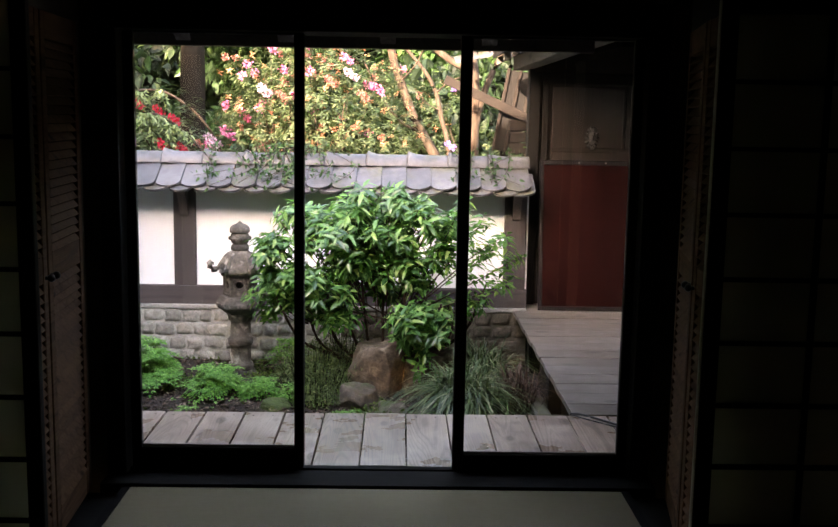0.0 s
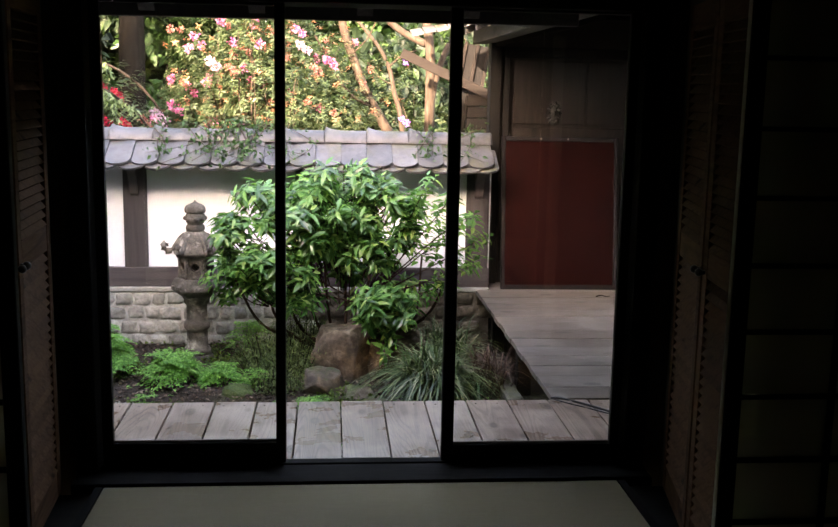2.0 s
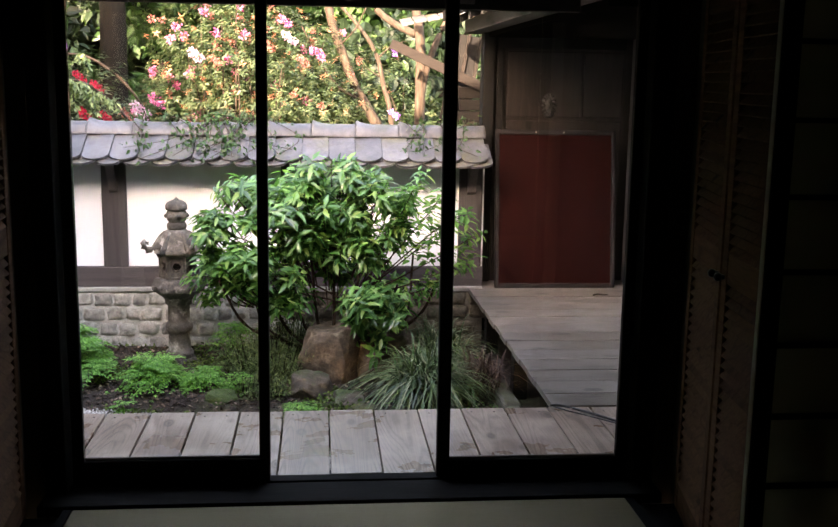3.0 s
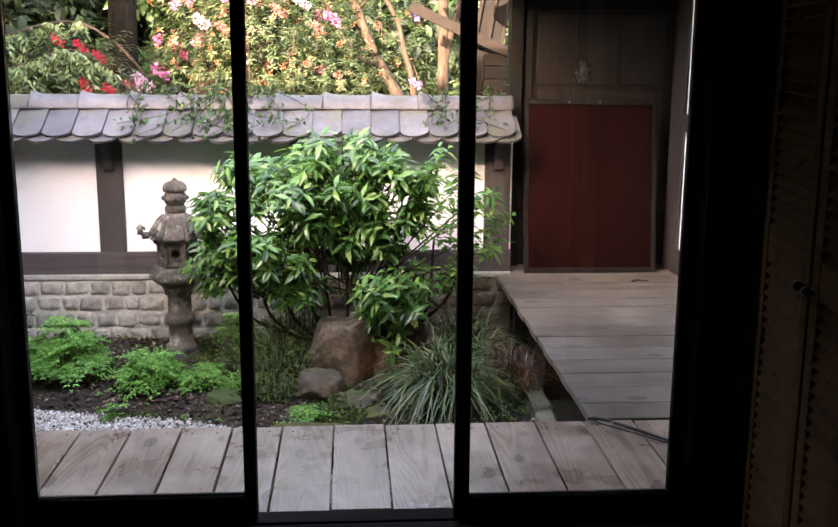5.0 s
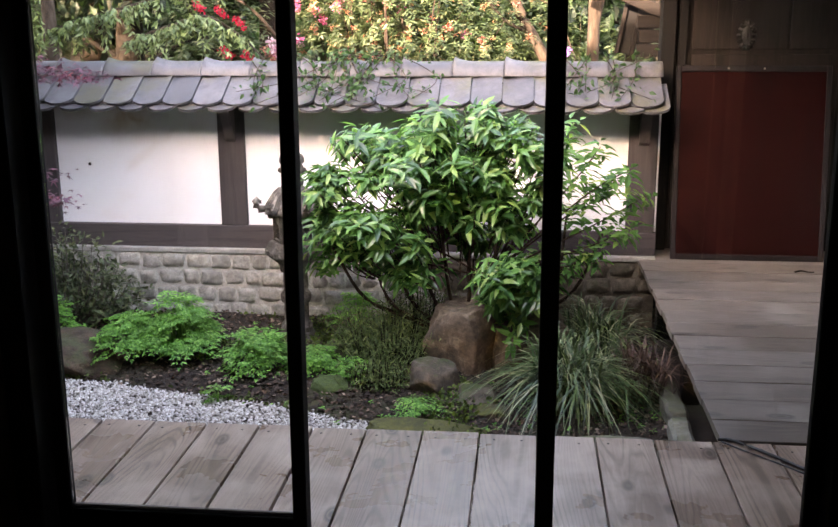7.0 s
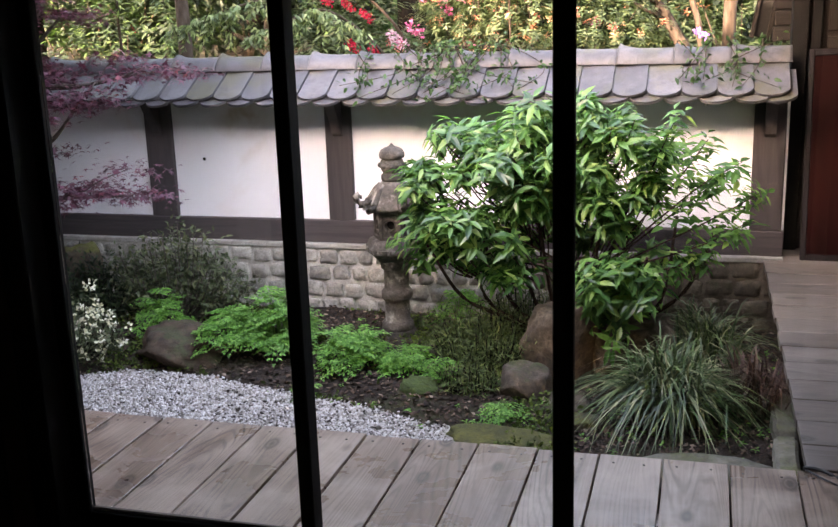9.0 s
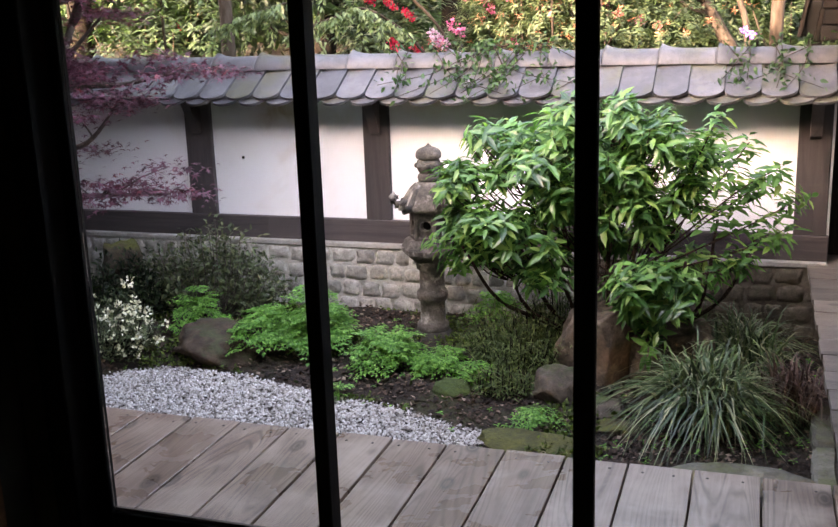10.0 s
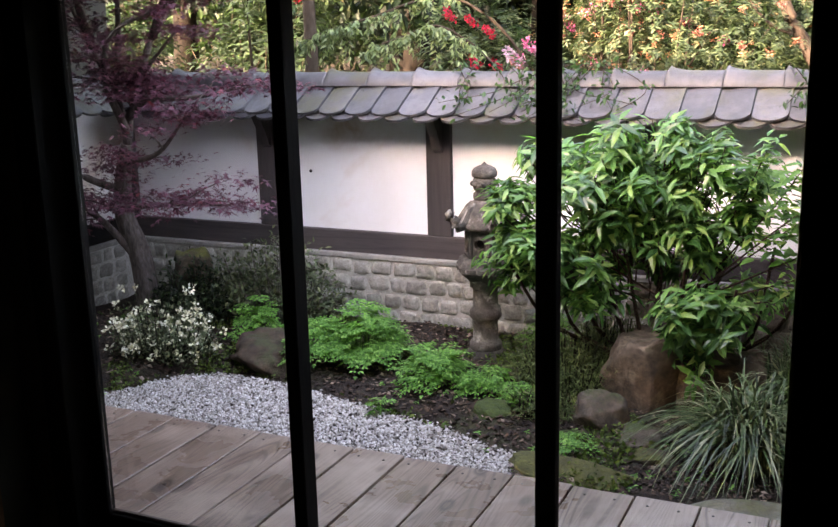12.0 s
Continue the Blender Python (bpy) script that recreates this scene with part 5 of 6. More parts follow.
blobs = (((-0.16, 2.90, 0.52), (0.42, 0.36, 0.40), 10), ((0.15, 2.92, 0.66), (0.36, 0.34, 0.26), 5), ((0.46, 2.92, 0.58), (0.33, 0.36, 0.32), 4.6), ((0.50, 2.74, 0.10), (0.17, 0.20, 0.24), 2.2),
         ((-0.20, 2.86, 0.08), (0.26, 0.26, 0.14), 1.8), ((-0.52, 2.95, 0.26), (0.16, 0.14, 0.16), 0.9), ((0.74, 2.86, 0.40), (0.16, 0.2, 0.26), 0.7))
blobs = blobs + (((-0.30, 2.80, 0.82), (0.12, 0.12, 0.12), 0.8), ((0.08, 2.85, 0.93), (0.14, 0.12, 0.09), 0.9), ((0.42, 2.85, 0.90), (0.13, 0.12, 0.10), 0.8), ((-0.55, 2.85, 0.60), (0.12, 0.12, 0.10), 0.6))
blobs = blobs + (((0.22, 3.14, 0.22), (0.46, 0.14, 0.24), 3.5), ((0.62, 3.0, 0.06), (0.26, 0.18, 0.16), 1.6))
centre, lean = in_blobs(blobs, 150, 0.12)
blobs = [(c, rng.uniform(0.6, 1.25) * np.array((0.13, 0.13, 0.085)), 1) for c in centre]
P, O = in_blobs(blobs, 1250, 0.1)
P[:, 2] = np.minimum(P[:, 2], 0.93 + 0.06 * rng.random(len(P)))
O[:, 1] -= 0.2
keep = ~((np.abs(P[:, 0] - 0.16) < 0.20) & (P[:, 2] < 0.02)) & (P[:, 1] < 3.5)
P, O = P[keep], O[keep]
leafy("foliage", whorls(P, O, 8, 0.096, 0.32, 0.14), LEAF_BUSH, BUSH, "glossy pointed green leaves")
bm = bmesh.new()
for q in range(11):
    a = -0.50 + 1.45 * q / 10
    top = (a + rng.uniform(-0.05, 0.05), 2.95 + rng.uniform(-0.2, 0.2), 0.16 + 0.25 * rng.random())
    bend = rng.uniform(-0.05, 0.05)
    limb(bm, [(0.28 + 0.035 * q, 3.08, -0.48), (0.30 + 0.42 * (a - 0.3), 3.04 + bend, -0.30 + abs(bend)), (0.28 + 0.80 * (a - 0.25), 2.98 - bend, -0.14 + 0.10 * rng.random()), top], 0.018, 0.007)
for p in P[::4]:
    c = Vector((0.25 + 0.7 * (p[0] - 0.25), 2.93, max(0.0, p[2] - 0.22)))
    limb(bm, [c, (c + Vector(p)) / 2 + Vector((0, 0, -0.03)), p], 0.005, 0.0025, 3, 5)
SP, SO = [], []
for tip, via in (((1.08, 2.52, 0.70), (0.86, 2.72, 0.52)), ((1.19, 2.80, 0.52), (0.95, 2.85, 0.36)), ((1.12, 2.72, 0.38), (0.9, 2.8, 0.24)), ((0.93, 2.68, 0.78), (0.78, 2.8, 0.55)), ((0.80, 2.7, 0.92), (0.66, 2.8, 0.6)), ((1.02, 2.75, 0.60), (0.8, 2.8, 0.42)), ((0.98, 2.85, 0.22), (0.8, 2.85, 0.12)),
                 ((0.52, 2.62, -0.20), (0.52, 2.75, -0.02)), ((0.40, 2.64, -0.06), (0.45, 2.8, 0.08)), ((0.66, 2.64, -0.02), (0.6, 2.78, 0.1)), ((-0.66, 2.9, 0.22), (-0.4, 2.92, 0.18)), ((-0.62, 2.85, 0.62), (-0.4, 2.9, 0.45))):
    c = limb(bm, [(0.36, 2.95, 0.02), via, tip], 0.006, 0.002, 7, 5)
    for i in range(6, len(c)):
        d = (c[i] - c[i - 1]).normalized()
        for k in range(2):
            SP.append(np.array(c[i]) + rng.normal(0, 0.02, 3))
            SO.append(np.array(d) + rng.normal(0, 0.4, 3))
leafy("foliage", whorls(np.array(SP), np.array(SO), 5, 0.085, 0.34, 0.15), LEAF_BUSH, BUSH, "glossy leaves on thin outer sprays")
tagged(part("branchwork", bm, BARK_BUSH, BUSH, "brown crooked stems", True), kind="stuff")


def fern(at, count, radius, label, seed, height=0.2, leaf=0.030):
    """A clump of lacy compound leaves: stalks that rise and spread flat triangular fronds of small leaflets."""
    r = np.random.default_rng(seed)
    ob = thing("fern", at, label, "fern", "ferns in the bed")
    PP, DD, UU, LL = [], [], [], []
    bm = bmesh.new()
    z0 = ground_z(at[0], at[1])
    for k in range(count):
        a = r.uniform(0, 6.28)
        reach = math.sqrt(r.random())
        d = Vector((math.cos(a), math.sin(a), 0))
        L = r.uniform(0.10, 0.17) * min(1.0, radius / 0.2 + 0.35)
        head = Vector((at[0], at[1], z0)) + d * max(0.02, radius * reach - L * 0.5) + Vector((0, 0, height * (1.0 - 0.75 * reach ** 2.2) * r.uniform(0.72, 1.08) + 0.02))
        foot = Vector((at[0] + d.x * radius * 0.25 * reach, at[1] + d.y * radius * 0.25 * reach, z0 - 0.01))
        limb(bm, [foot, (foot + head) / 2 + Vector((0, 0, 0.03)), head], 0.0022, 0.0012, 3, 4)
        yaw = a + r.normal(0, 0.7)
        tilt = r.normal(0.02, 0.22) - 0.30 * reach
        f = Vector((math.cos(yaw), math.sin(yaw), tilt)).normalized()
        side = f.cross(Vector((0, 0, 1))).normalized()
        up = side.cross(f)
        m = 5
        for j in range(m + 1):
            t = j / m
            c = head + f * L * t - Vector((0, 0, 0.25 * L * t * t))
            span = L * 0.62 * (1 - t) + 0.006
            for s2 in ((-1, 1) if j < m else (0,)):
                q = (side * s2 + f * (0.55 if s2 else 1.0)).normalized()
                nleaf = max(1, int(round(span / (leaf * 0.62))))
                for e in range(nleaf):
                    w = c + q * span * (e + 0.4) / nleaf + up * r.normal(0, 0.004)
                    size = leaf * r.uniform(0.75, 1.2) * (1 - 0.25 * t)
                    for s3 in (-1, 1):
                        PP.append(w)
                        DD.append(q * 0.75 + q.cross(up) * s3 * 0.75 + up * r.normal(-0.05, 0.18))
                        UU.append(up + side * r.normal(0, 0.25) + f * r.normal(0, 0.25))
                        LL.append(size * 0.85)
                PP.append(c + q * span * 0.92)
                DD.append(q)
                UU.append(up)
                LL.append(leaf * 0.9)
    LL = np.array(LL)
    leafy("foliage", leaves(PP, DD, UU, LL, LL * 0.52, 0.6), LEAF_FERN, ob, "bright green lacy leaflets")
    tagged(part("stalkwork", bm, LEAF_FERN, ob), kind="stuff")


fern((-1.40, 2.88, -0.46), 78, 0.27, "large bright green fern clump behind the gravel", 1, 0.30)
fern((-1.66, 2.80, -0.46), 52, 0.23, "bright green fern beside the larger clump", 2, 0.22)
fern((-0.86, 2.68, -0.46), 40, 0.21, "small bright green fern before the lantern", 3, 0.19)
fern((-0.56, 2.66, -0.46), 20, 0.15, "small bright green fern beside the moss", 4, 0.13)
fern((-2.22, 3.00, -0.46), 20, 0.20, "green fern behind the low boulder", 5, 0.24)
fern((-0.97, 2.24, -0.47), 4, 0.06, "tiny fern sprouting at the gravel edge", 6, 0.09, 0.022)
fern((-0.33, 2.55, -0.46), 7, 0.09, "tiny fern beside the moss cushion", 7, 0.10, 0.024)
fern((0.05, 2.12, -0.47), 7, 0.09, "tiny fern beside the mossy stone", 8, 0.07, 0.022)
fern((-0.45, 3.38, -0.46), 16, 0.13, "small fern behind the lantern's foot", 9, 0.26, 0.026)


def grass(name, at, count, length, width, material, label, category, spread=0.10, arch=1.0, seed=0):
    r = np.random.default_rng(seed)
    verts, faces = [], []
    for k in range(count):
        a = r.uniform(0, 6.28)
        L = length * r.uniform(0.55, 1.1)
        out = r.uniform(0.25, 1.0) * arch
        b = np.array([at[0] + r.normal(0, spread), at[1] + r.normal(0, spread), ground_z(at[0], at[1]) - 0.01])
        d = np.array([math.cos(a), math.sin(a), 0])
        s = np.array([-d[1], d[0], 0])
        n = len(verts)
        seg = 6
        turn = r.uniform(-0.5, 0.5)
        for j in range(seg + 1):
            t = j / seg
            p = b + (d + s * turn * t) * L * out * (0.30 * t + 0.40 * t * t) + np.array([0, 0, L * (1.2 * t - (0.42 + 0.72 * out) * t * t)])
            w = width * (1 - t ** 2) * 0.5 + 0.0006
            verts.append(p - s * w + np.array([0, 0, 0.3 * w]))
            verts.append(p + s * w + np.array([0, 0, 0.3 * w]))
        faces += [(n + 2 * j, n + 2 * j + 1, n + 2 * j + 3, n + 2 * j + 2) for j in range(seg)]
    ob = thing(name, at, label, category)
    leafy("foliage", (np.array(verts), faces), material, ob)


grass("sedge_clump", (0.80, 2.28, -0.47), 1050, 0.66, 0.0105, BLADE, "large arching clump of striped green sedge", "grass clump", 0.065, 1.18, 1)
grass("sedge_clump", (0.95, 2.95, -0.46), 340, 0.68, 0.009, BLADE, "green sedge clump at the foot of the bush", "grass clump", 0.07, 1.1, 2)
grass("bronze_sedge", (1.17, 2.46, -0.47), 300, 0.52, 0.008, BLADE_RED, "reddish brown sedge clump beside the walkway", "grass clump", 0.06, 0.9, 3)
grass("sedge_clump", (0.72, 3.25, -0.46), 150, 0.45, 0.006, BLADE, "thin sedge behind the boulders", "grass clump", 0.12, 0.8, 4)


def heath(at, radii, count, leaf, material, label, name="low_shrub", stems=40, seed=0, category="shrub", flower=None, bark_mat=None, ratio=0.4):
    """A twiggy low shrub with many tiny leaves."""
    ob = thing(name, at, label, category)
    bm = bmesh.new()
    PP, OO = [], []
    r = np.random.default_rng(seed)
    z0 = ground_z(at[0], at[1])
    for k in range(stems):
        d = r.normal(size=3)
        d /= np.linalg.norm(d)
        tip = Vector((at[0] + d[0] * radii[0] * r.uniform(0.6, 1), at[1] + d[1] * radii[1] * r.uniform(0.6, 1), z0 + radii[2] * (0.35 + 0.65 * abs(d[2])) * r.uniform(0.7, 1.1)))
        b = Vector((at[0] + d[0] * radii[0] * 0.18, at[1] + d[1] * radii[1] * 0.18, z0 - 0.01))
        mid = (b + tip) / 2 + Vector((d[0] * 0.05, d[1] * 0.05, -0.02))
        c = limb(bm, [b, mid, tip], 0.006, 0.002, 5, 5)
        for j in range(count // stems):
            t = r.uniform(0.35, 1.0)
            p = c[min(len(c) - 1, int(t * len(c)))]
            q = r.normal(size=3) * 0.03 * (0.4 + t)
            PP.append(np.array(p) + q)
            OO.append(np.array((d[0], d[1], abs(d[2]) + 0.5)) + r.normal(size=3) * 0.4)
    OO = np.array(OO)
    OO /= np.linalg.norm(OO, axis=1)[:, None]
    leafy("foliage", cloud(np.array(PP), OO, leaf, ratio, 0.0, 0.6), material, ob)
    tagged(part("branchwork", bm, bark_mat or BARK, ob), kind="stuff")
    if flower:
        n, size, mat = flower
        FP, FD = [], []
        idx = r.choice(len(PP), n)
        for i in idx:
            p = PP[i] + OO[i] * 0.035
            for m in range(9):
                q = r.normal(size=3) + OO[i]
                FP.append(p + q * size * 0.25)
                FD.append(q)
        FD = np.array(FD)
        leafy("blossom", leaves(FP, FD, directions(len(FD), 1), size * 0.7, size * 0.6, 0.3), mat, ob, "cream blossom clusters")
    return ob


heath((-0.18, 2.86, -0.46), (0.34, 0.30, 0.30), 5200, 0.048, LEAF_HEATH, "fine wispy dull green low shrub beside the boulder", seed=1, stems=110, ratio=0.13)
heath((-0.05, 3.30, -0.46), (0.30, 0.25, 0.30), 3000, 0.048, LEAF_HEATH, "fine wispy low shrub at the wall's foot", seed=2, stems=70, ratio=0.13)
heath((-0.18, 2.48, -0.46), (0.16, 0.14, 0.16), 1300, 0.045, LEAF_HEATH, "small wispy plant at the gravel edge", seed=3, stems=36, ratio=0.14)
heath((-2.30, 3.38, -0.46), (0.52, 0.28, 0.58), 3600, 0.042, LEAF_AZALEA, "open twiggy azalea with dull green leaves", "azalea", 70, 4, "azalea", bark_mat=BARK_MAPLE)
heath((-2.85, 3.25, -0.46), (0.35, 0.28, 0.36), 2200, 0.045, LEAF_DARK, "dark green azalea under the maple", "azalea", 50, 5, "azalea")
heath((-2.55, 2.50, -0.46), (0.40, 0.26, 0.36), 3600, 0.026, LEAF_AZALEA, "low shrub covered with cream flower clusters", "flowering_shrub", 60, 6, "flowering shrub", (150, 0.030, PETAL_WHITE))

CP = np.array([(x, y, ground_z(x, y) + 0.012) for x, y in (bed_spot() for k in range(1500))])
CP = CP[(np.sin(CP[:, 0] * 5.1) + np.sin(CP[:, 1] * 6.3 + 1) + rng.normal(0, 0.5, len(CP))) > 0.1]
cover = thing("ground_cover", (-0.5, 2.8, -0.46), "scattered tiny green seedlings over the planting bed", "ground cover", kind="stuff")
leafy("foliage", whorls(CP, directions(len(CP), 2), 5, 0.022, 0.5, 0.0), LEAF_FERN, cover)

# ---- red maple ----
maple = thing("maple_tree", (-3.3, 3.25, -0.47), "small purple-leaved maple with grey twisting trunk", "maple tree")
bm = bmesh.new()
trunk = limb(bm, [(-3.27, 3.27, -0.50), (-3.30, 3.25, -0.05), (-3.38, 3.22, 0.24), (-3.36, 3.22, 0.50), (-3.30, 3.22, 0.72)], 0.085, 0.045, 6, 10)
ends = []
mr = np.random.default_rng(11)
BR = (((-3.36, 3.22, 0.50), (-3.15, 3.0, 0.62), (-2.75, 2.85, 0.72), (-2.45, 2.75, 0.95)), ((-3.30, 3.22, 0.72), (-3.22, 3.2, 0.98), (-3.0, 3.1, 1.20), (-2.65, 3.0, 1.45)),
      ((-3.30, 3.22, 0.72), (-3.33, 3.2, 1.0), (-3.42, 3.1, 1.35), (-3.55, 3.0, 1.75)), ((-3.25, 3.2, 0.90), (-2.95, 3.05, 1.02), (-2.5, 2.9, 1.05), (-2.2, 2.85, 1.10)),
      ((-3.38, 3.22, 0.30), (-3.2, 2.95, 0.33), (-2.7, 2.75, 0.42), (-2.1, 2.65, 0.47)), ((-3.36, 3.22, 0.40), (-3.55, 3.0, 0.55), (-3.7, 2.8, 0.85), (-3.75, 2.7, 1.0)),
      ((-3.31, 3.22, -0.05), (-3.45, 3.1, 0.20), (-3.55, 2.95, 0.36), (-3.6, 2.8, 0.45)), ((-3.22, 3.2, 0.98), (-3.1, 3.3, 1.4), (-2.95, 3.35, 1.8), (-2.8, 3.3, 2.2)),
      ((-3.33, 3.2, 1.0), (-3.2, 3.1, 1.35), (-3.05, 2.95, 1.6), (-2.9, 2.8, 1.75)), ((-3.28, 3.2, 0.80), (-3.2, 2.95, 1.15), (-2.95, 2.75, 1.42), (-2.55, 2.65, 1.55)),
      # Upper branches, out of view, added so the crown shades the wall.
      ((-3.42, 3.1, 1.35), (-3.3, 2.8, 1.9), (-3.0, 2.4, 2.25), (-2.6, 2.1, 2.35)), ((-3.42, 3.1, 1.35), (-3.45, 3.0, 2.0), (-3.1, 3.0, 2.5), (-2.7, 2.9, 2.7)),
      ((-3.3, 2.8, 1.9), (-3.5, 2.5, 2.2), (-3.4, 2.0, 2.3), (-3.2, 1.7, 2.3)), ((-3.1, 3.3, 1.4), (-2.7, 3.3, 1.9), (-2.3, 3.1, 2.15), (-2.0, 2.9, 2.2)),
      ((-3.3, 2.8, 1.9), (-3.2, 2.4, 2.2), (-2.8, 2.0, 2.4), (-2.3, 1.8, 2.45)), ((-3.3, 2.8, 1.9), (-3.0, 2.5, 2.1), (-2.6, 2.5, 2.2), (-2.2, 2.5, 2.25)), ((-3.45, 3.0, 2.0), (-3.6, 2.6, 2.4), (-3.3, 2.2, 2.6), (-2.9, 2.0, 2.65)))
for br in BR:
    c = limb(bm, br, 0.030, 0.007, 6, 7)
    for j in range(10):
        i = mr.integers(len(c) // 3, len(c))
        p = c[i]
        q = p + Vector((mr.normal(0.02, 0.16), mr.normal(-0.06, 0.14), mr.normal(0.05, 0.06)))
        limb(bm, [p, (p + q) / 2 + Vector((0, 0, 0.02)), q], 0.007, 0.002, 3, 5)
        ends.append(q)
    ends.append(c[-1])
part("trunk", bm, BARK_MAPLE, maple, "grey twisting trunk and limbs", True)


def maple_leaves(ends, per, size):
    lobes = (-1.9, -0.95, 0.0, 0.95, 1.9)
    verts, faces = [], []
    for e in ends:
        for k in range(per):
            p = np.array(e) + np.array((mr.normal(0, 0.105), mr.normal(0, 0.09), mr.normal(0, 0.022)))
            a = mr.uniform(0, 6.28)
            s = size * mr.uniform(0.6, 1.15)
            tx, ty = mr.normal(0, 0.35, 2)
            n = len(verts)
            ring = []
            for i, lo in enumerate(lobes):
                L = s * (1.0 - 0.22 * abs(lo) / 0.95 * 0.8)
                ring.append((a + lo, L))
                if i < 4:
                    ring.append((a + lo + 0.475, s * 0.30))
            ring = [(a - 2.5, s * 0.15)] + ring + [(a + 2.5, s * 0.15)]
            verts.append(p)
            for b, L in ring:
                dx, dy = L * math.cos(b), L * math.sin(b)
                verts.append(p + np.array((dx, dy, tx * dx + ty * dy - 0.35 * L * L / s)))
            faces += [(n, n + 1 + i, n + 2 + i) for i in range(len(ring) - 1)]
    return np.array(verts), faces


leafy("crown", maple_leaves(ends, 100, 0.036), LEAF_MAPLE, maple, "purple-red lobed leaves in flat layers")

# ---- beyond the wall ----


def flowers(P, size, material, name, parent, label):
    FP, FD = [], []
    for p in P:
        for m in range(34):
            q = rng.normal(size=3)
            q[1] -= 0.5
            q /= np.linalg.norm(q)
            FP.append(np.array(p) + q * size * rng.uniform(0.2, 0.75))
            FD.append(q + rng.normal(size=3) * 0.4)
    FD = np.array(FD)
    leafy(name, leaves(FP, FD, directions(len(FD), 0.6), size * 0.42, size * 0.36, 0.3), material, parent, label)


def rhododendron(at, radii, nwhorl, label, blooms, seed, leaf=0.075, material=None, coral=0, clusters=()):
    ob = thing("rhododendron", at, label, "rhododendron", "rhododendrons behind the wall")
    lobes = []
    r = np.random.default_rng(seed)
    for k in range(9):
        c = np.array(at) + np.array((r.uniform(-0.6, 0.6) * radii[0], r.uniform(-0.5, 0.5) * radii[1], radii[2] * r.uniform(0.25, 0.85)))
        lobes.append((c, np.array(radii) * r.uniform(0.28, 0.5), 1))
    P, O = in_blobs(lobes, nwhorl, 0.3)
    leafy("foliage", whorls(P, O, 7, leaf, 0.34, 0.15), material or LEAF_RHODO, ob, "leathery green leaves")
    bm = bmesh.new()
    for p in P[::max(1, nwhorl // 60)]:
        b = Vector((at[0] + r.uniform(-0.25, 0.25), at[1] + r.uniform(-0.2, 0.2), at[2] - 0.1))
        limb(bm, [b, (b * 0.5 + Vector(p) * 0.5) + Vector((r.normal(0, 0.1), r.normal(0, 0.1), 0)), p], 0.018, 0.004, 4, 5)
    tagged(part("branchwork", bm, BARK_PALE, ob, "pale crooked stems", True), kind="stuff")
    front = P[np.argsort(P[:, 1] - 0.4 * P[:, 2])][: max(10, nwhorl // 2)]
    for n, size, mat, lab in blooms:
        flowers(front[r.choice(len(front), n)] + np.array((0, -0.06, 0.05)), size, mat, "blossom", ob, lab)
    for x, y, z, size, mat in clusters:
        flowers(np.array(((x, y, z), (x + 0.45 * size, y + 0.02, z - 0.35 * size), (x - 0.4 * size, y + 0.03, z + 0.3 * size))), size * 0.58, mat, "blossom", ob, "full blossom truss")
    if coral:
        Q = front[r.choice(len(front), coral)]
        leafy("young_growth", whorls(Q + np.array((0, -0.04, 0.05)), directions(coral, 1), 6, leaf * 0.8, 0.25, 0.0), LEAF_CORAL, ob, "coral young leaves")


rhododendron((-0.60, 6.3, -0.2), (1.45, 0.95, 2.45), 5200, "tall sunlit rhododendron with pink and coral blossom", ((34, 0.055, PETAL_PINK, "pink blossom"), (46, 0.046, PETAL_CORAL, "coral blossom")), 1, 0.052, coral=300,
              clusters=((-0.90, 5.40, 1.66, 0.085, PETAL_BLUSH), (-0.73, 5.35, 1.62, 0.07, PETAL_CORAL), (-0.10, 5.38, 1.82, 0.085, PETAL_BLUSH), (-0.14, 5.40, 1.96, 0.08, PETAL_PINK), (0.14, 5.36, 1.69, 0.085, PETAL_PINK),
                        (-1.36, 5.30, 1.19, 0.10, PETAL_BLUSH), (-1.22, 5.32, 1.26, 0.09, PETAL_PINK), (-0.28, 5.36, 1.75, 0.08, PETAL_CORAL), (0.02, 5.36, 1.62, 0.07, PETAL_CORAL)))
rhododendron((0.95, 6.9, -0.2), (1.0, 0.8, 1.75), 1300, "sunlit rhododendron with a few purple blossoms", ((2, 0.05, PETAL_PURPLE, "purple blossom"),), 2, 0.07, coral=40, clusters=((0.86, 6.05, 1.16, 0.065, PETAL_PURPLE),))
rhododendron((-2.0, 7.0, -0.2), (1.0, 0.75, 1.65), 1500, "rhododendron with bright red blossom", ((3, 0.06, PETAL_RED, "red blossom"),), 3, 0.085,
              clusters=((-1.90, 6.22, 1.38, 0.085, PETAL_RED), (-2.03, 6.2, 1.13, 0.09, PETAL_RED), (-1.83, 6.2, 1.08, 0.085, PETAL_RED), (-2.25, 6.2, 1.52, 0.085, PETAL_RED), (-2.05, 6.2, 1.46, 0.075, PETAL_RED), (-1.62, 6.1, 1.12, 0.09, PETAL_CORAL)))
rhododendron((-1.72, 5.30, -0.2), (0.62, 0.42, 1.12), 520, "loose rhododendron with pale drooping leaves over the coping", (), 7, 0.085, LEAF_PALE)
rhododendron((-0.72, 5.05, -0.2), (0.50, 0.35, 1.08), 620, "thin twiggy shrub with coral young leaves over the coping", (), 8, 0.045, coral=110)
# On the next two shrubs the dark leaf colour stands for shade.
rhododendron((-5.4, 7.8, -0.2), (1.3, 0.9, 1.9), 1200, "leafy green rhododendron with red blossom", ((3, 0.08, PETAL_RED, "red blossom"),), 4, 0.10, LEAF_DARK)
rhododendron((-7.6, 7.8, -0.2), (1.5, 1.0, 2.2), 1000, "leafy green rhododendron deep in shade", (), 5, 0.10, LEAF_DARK)
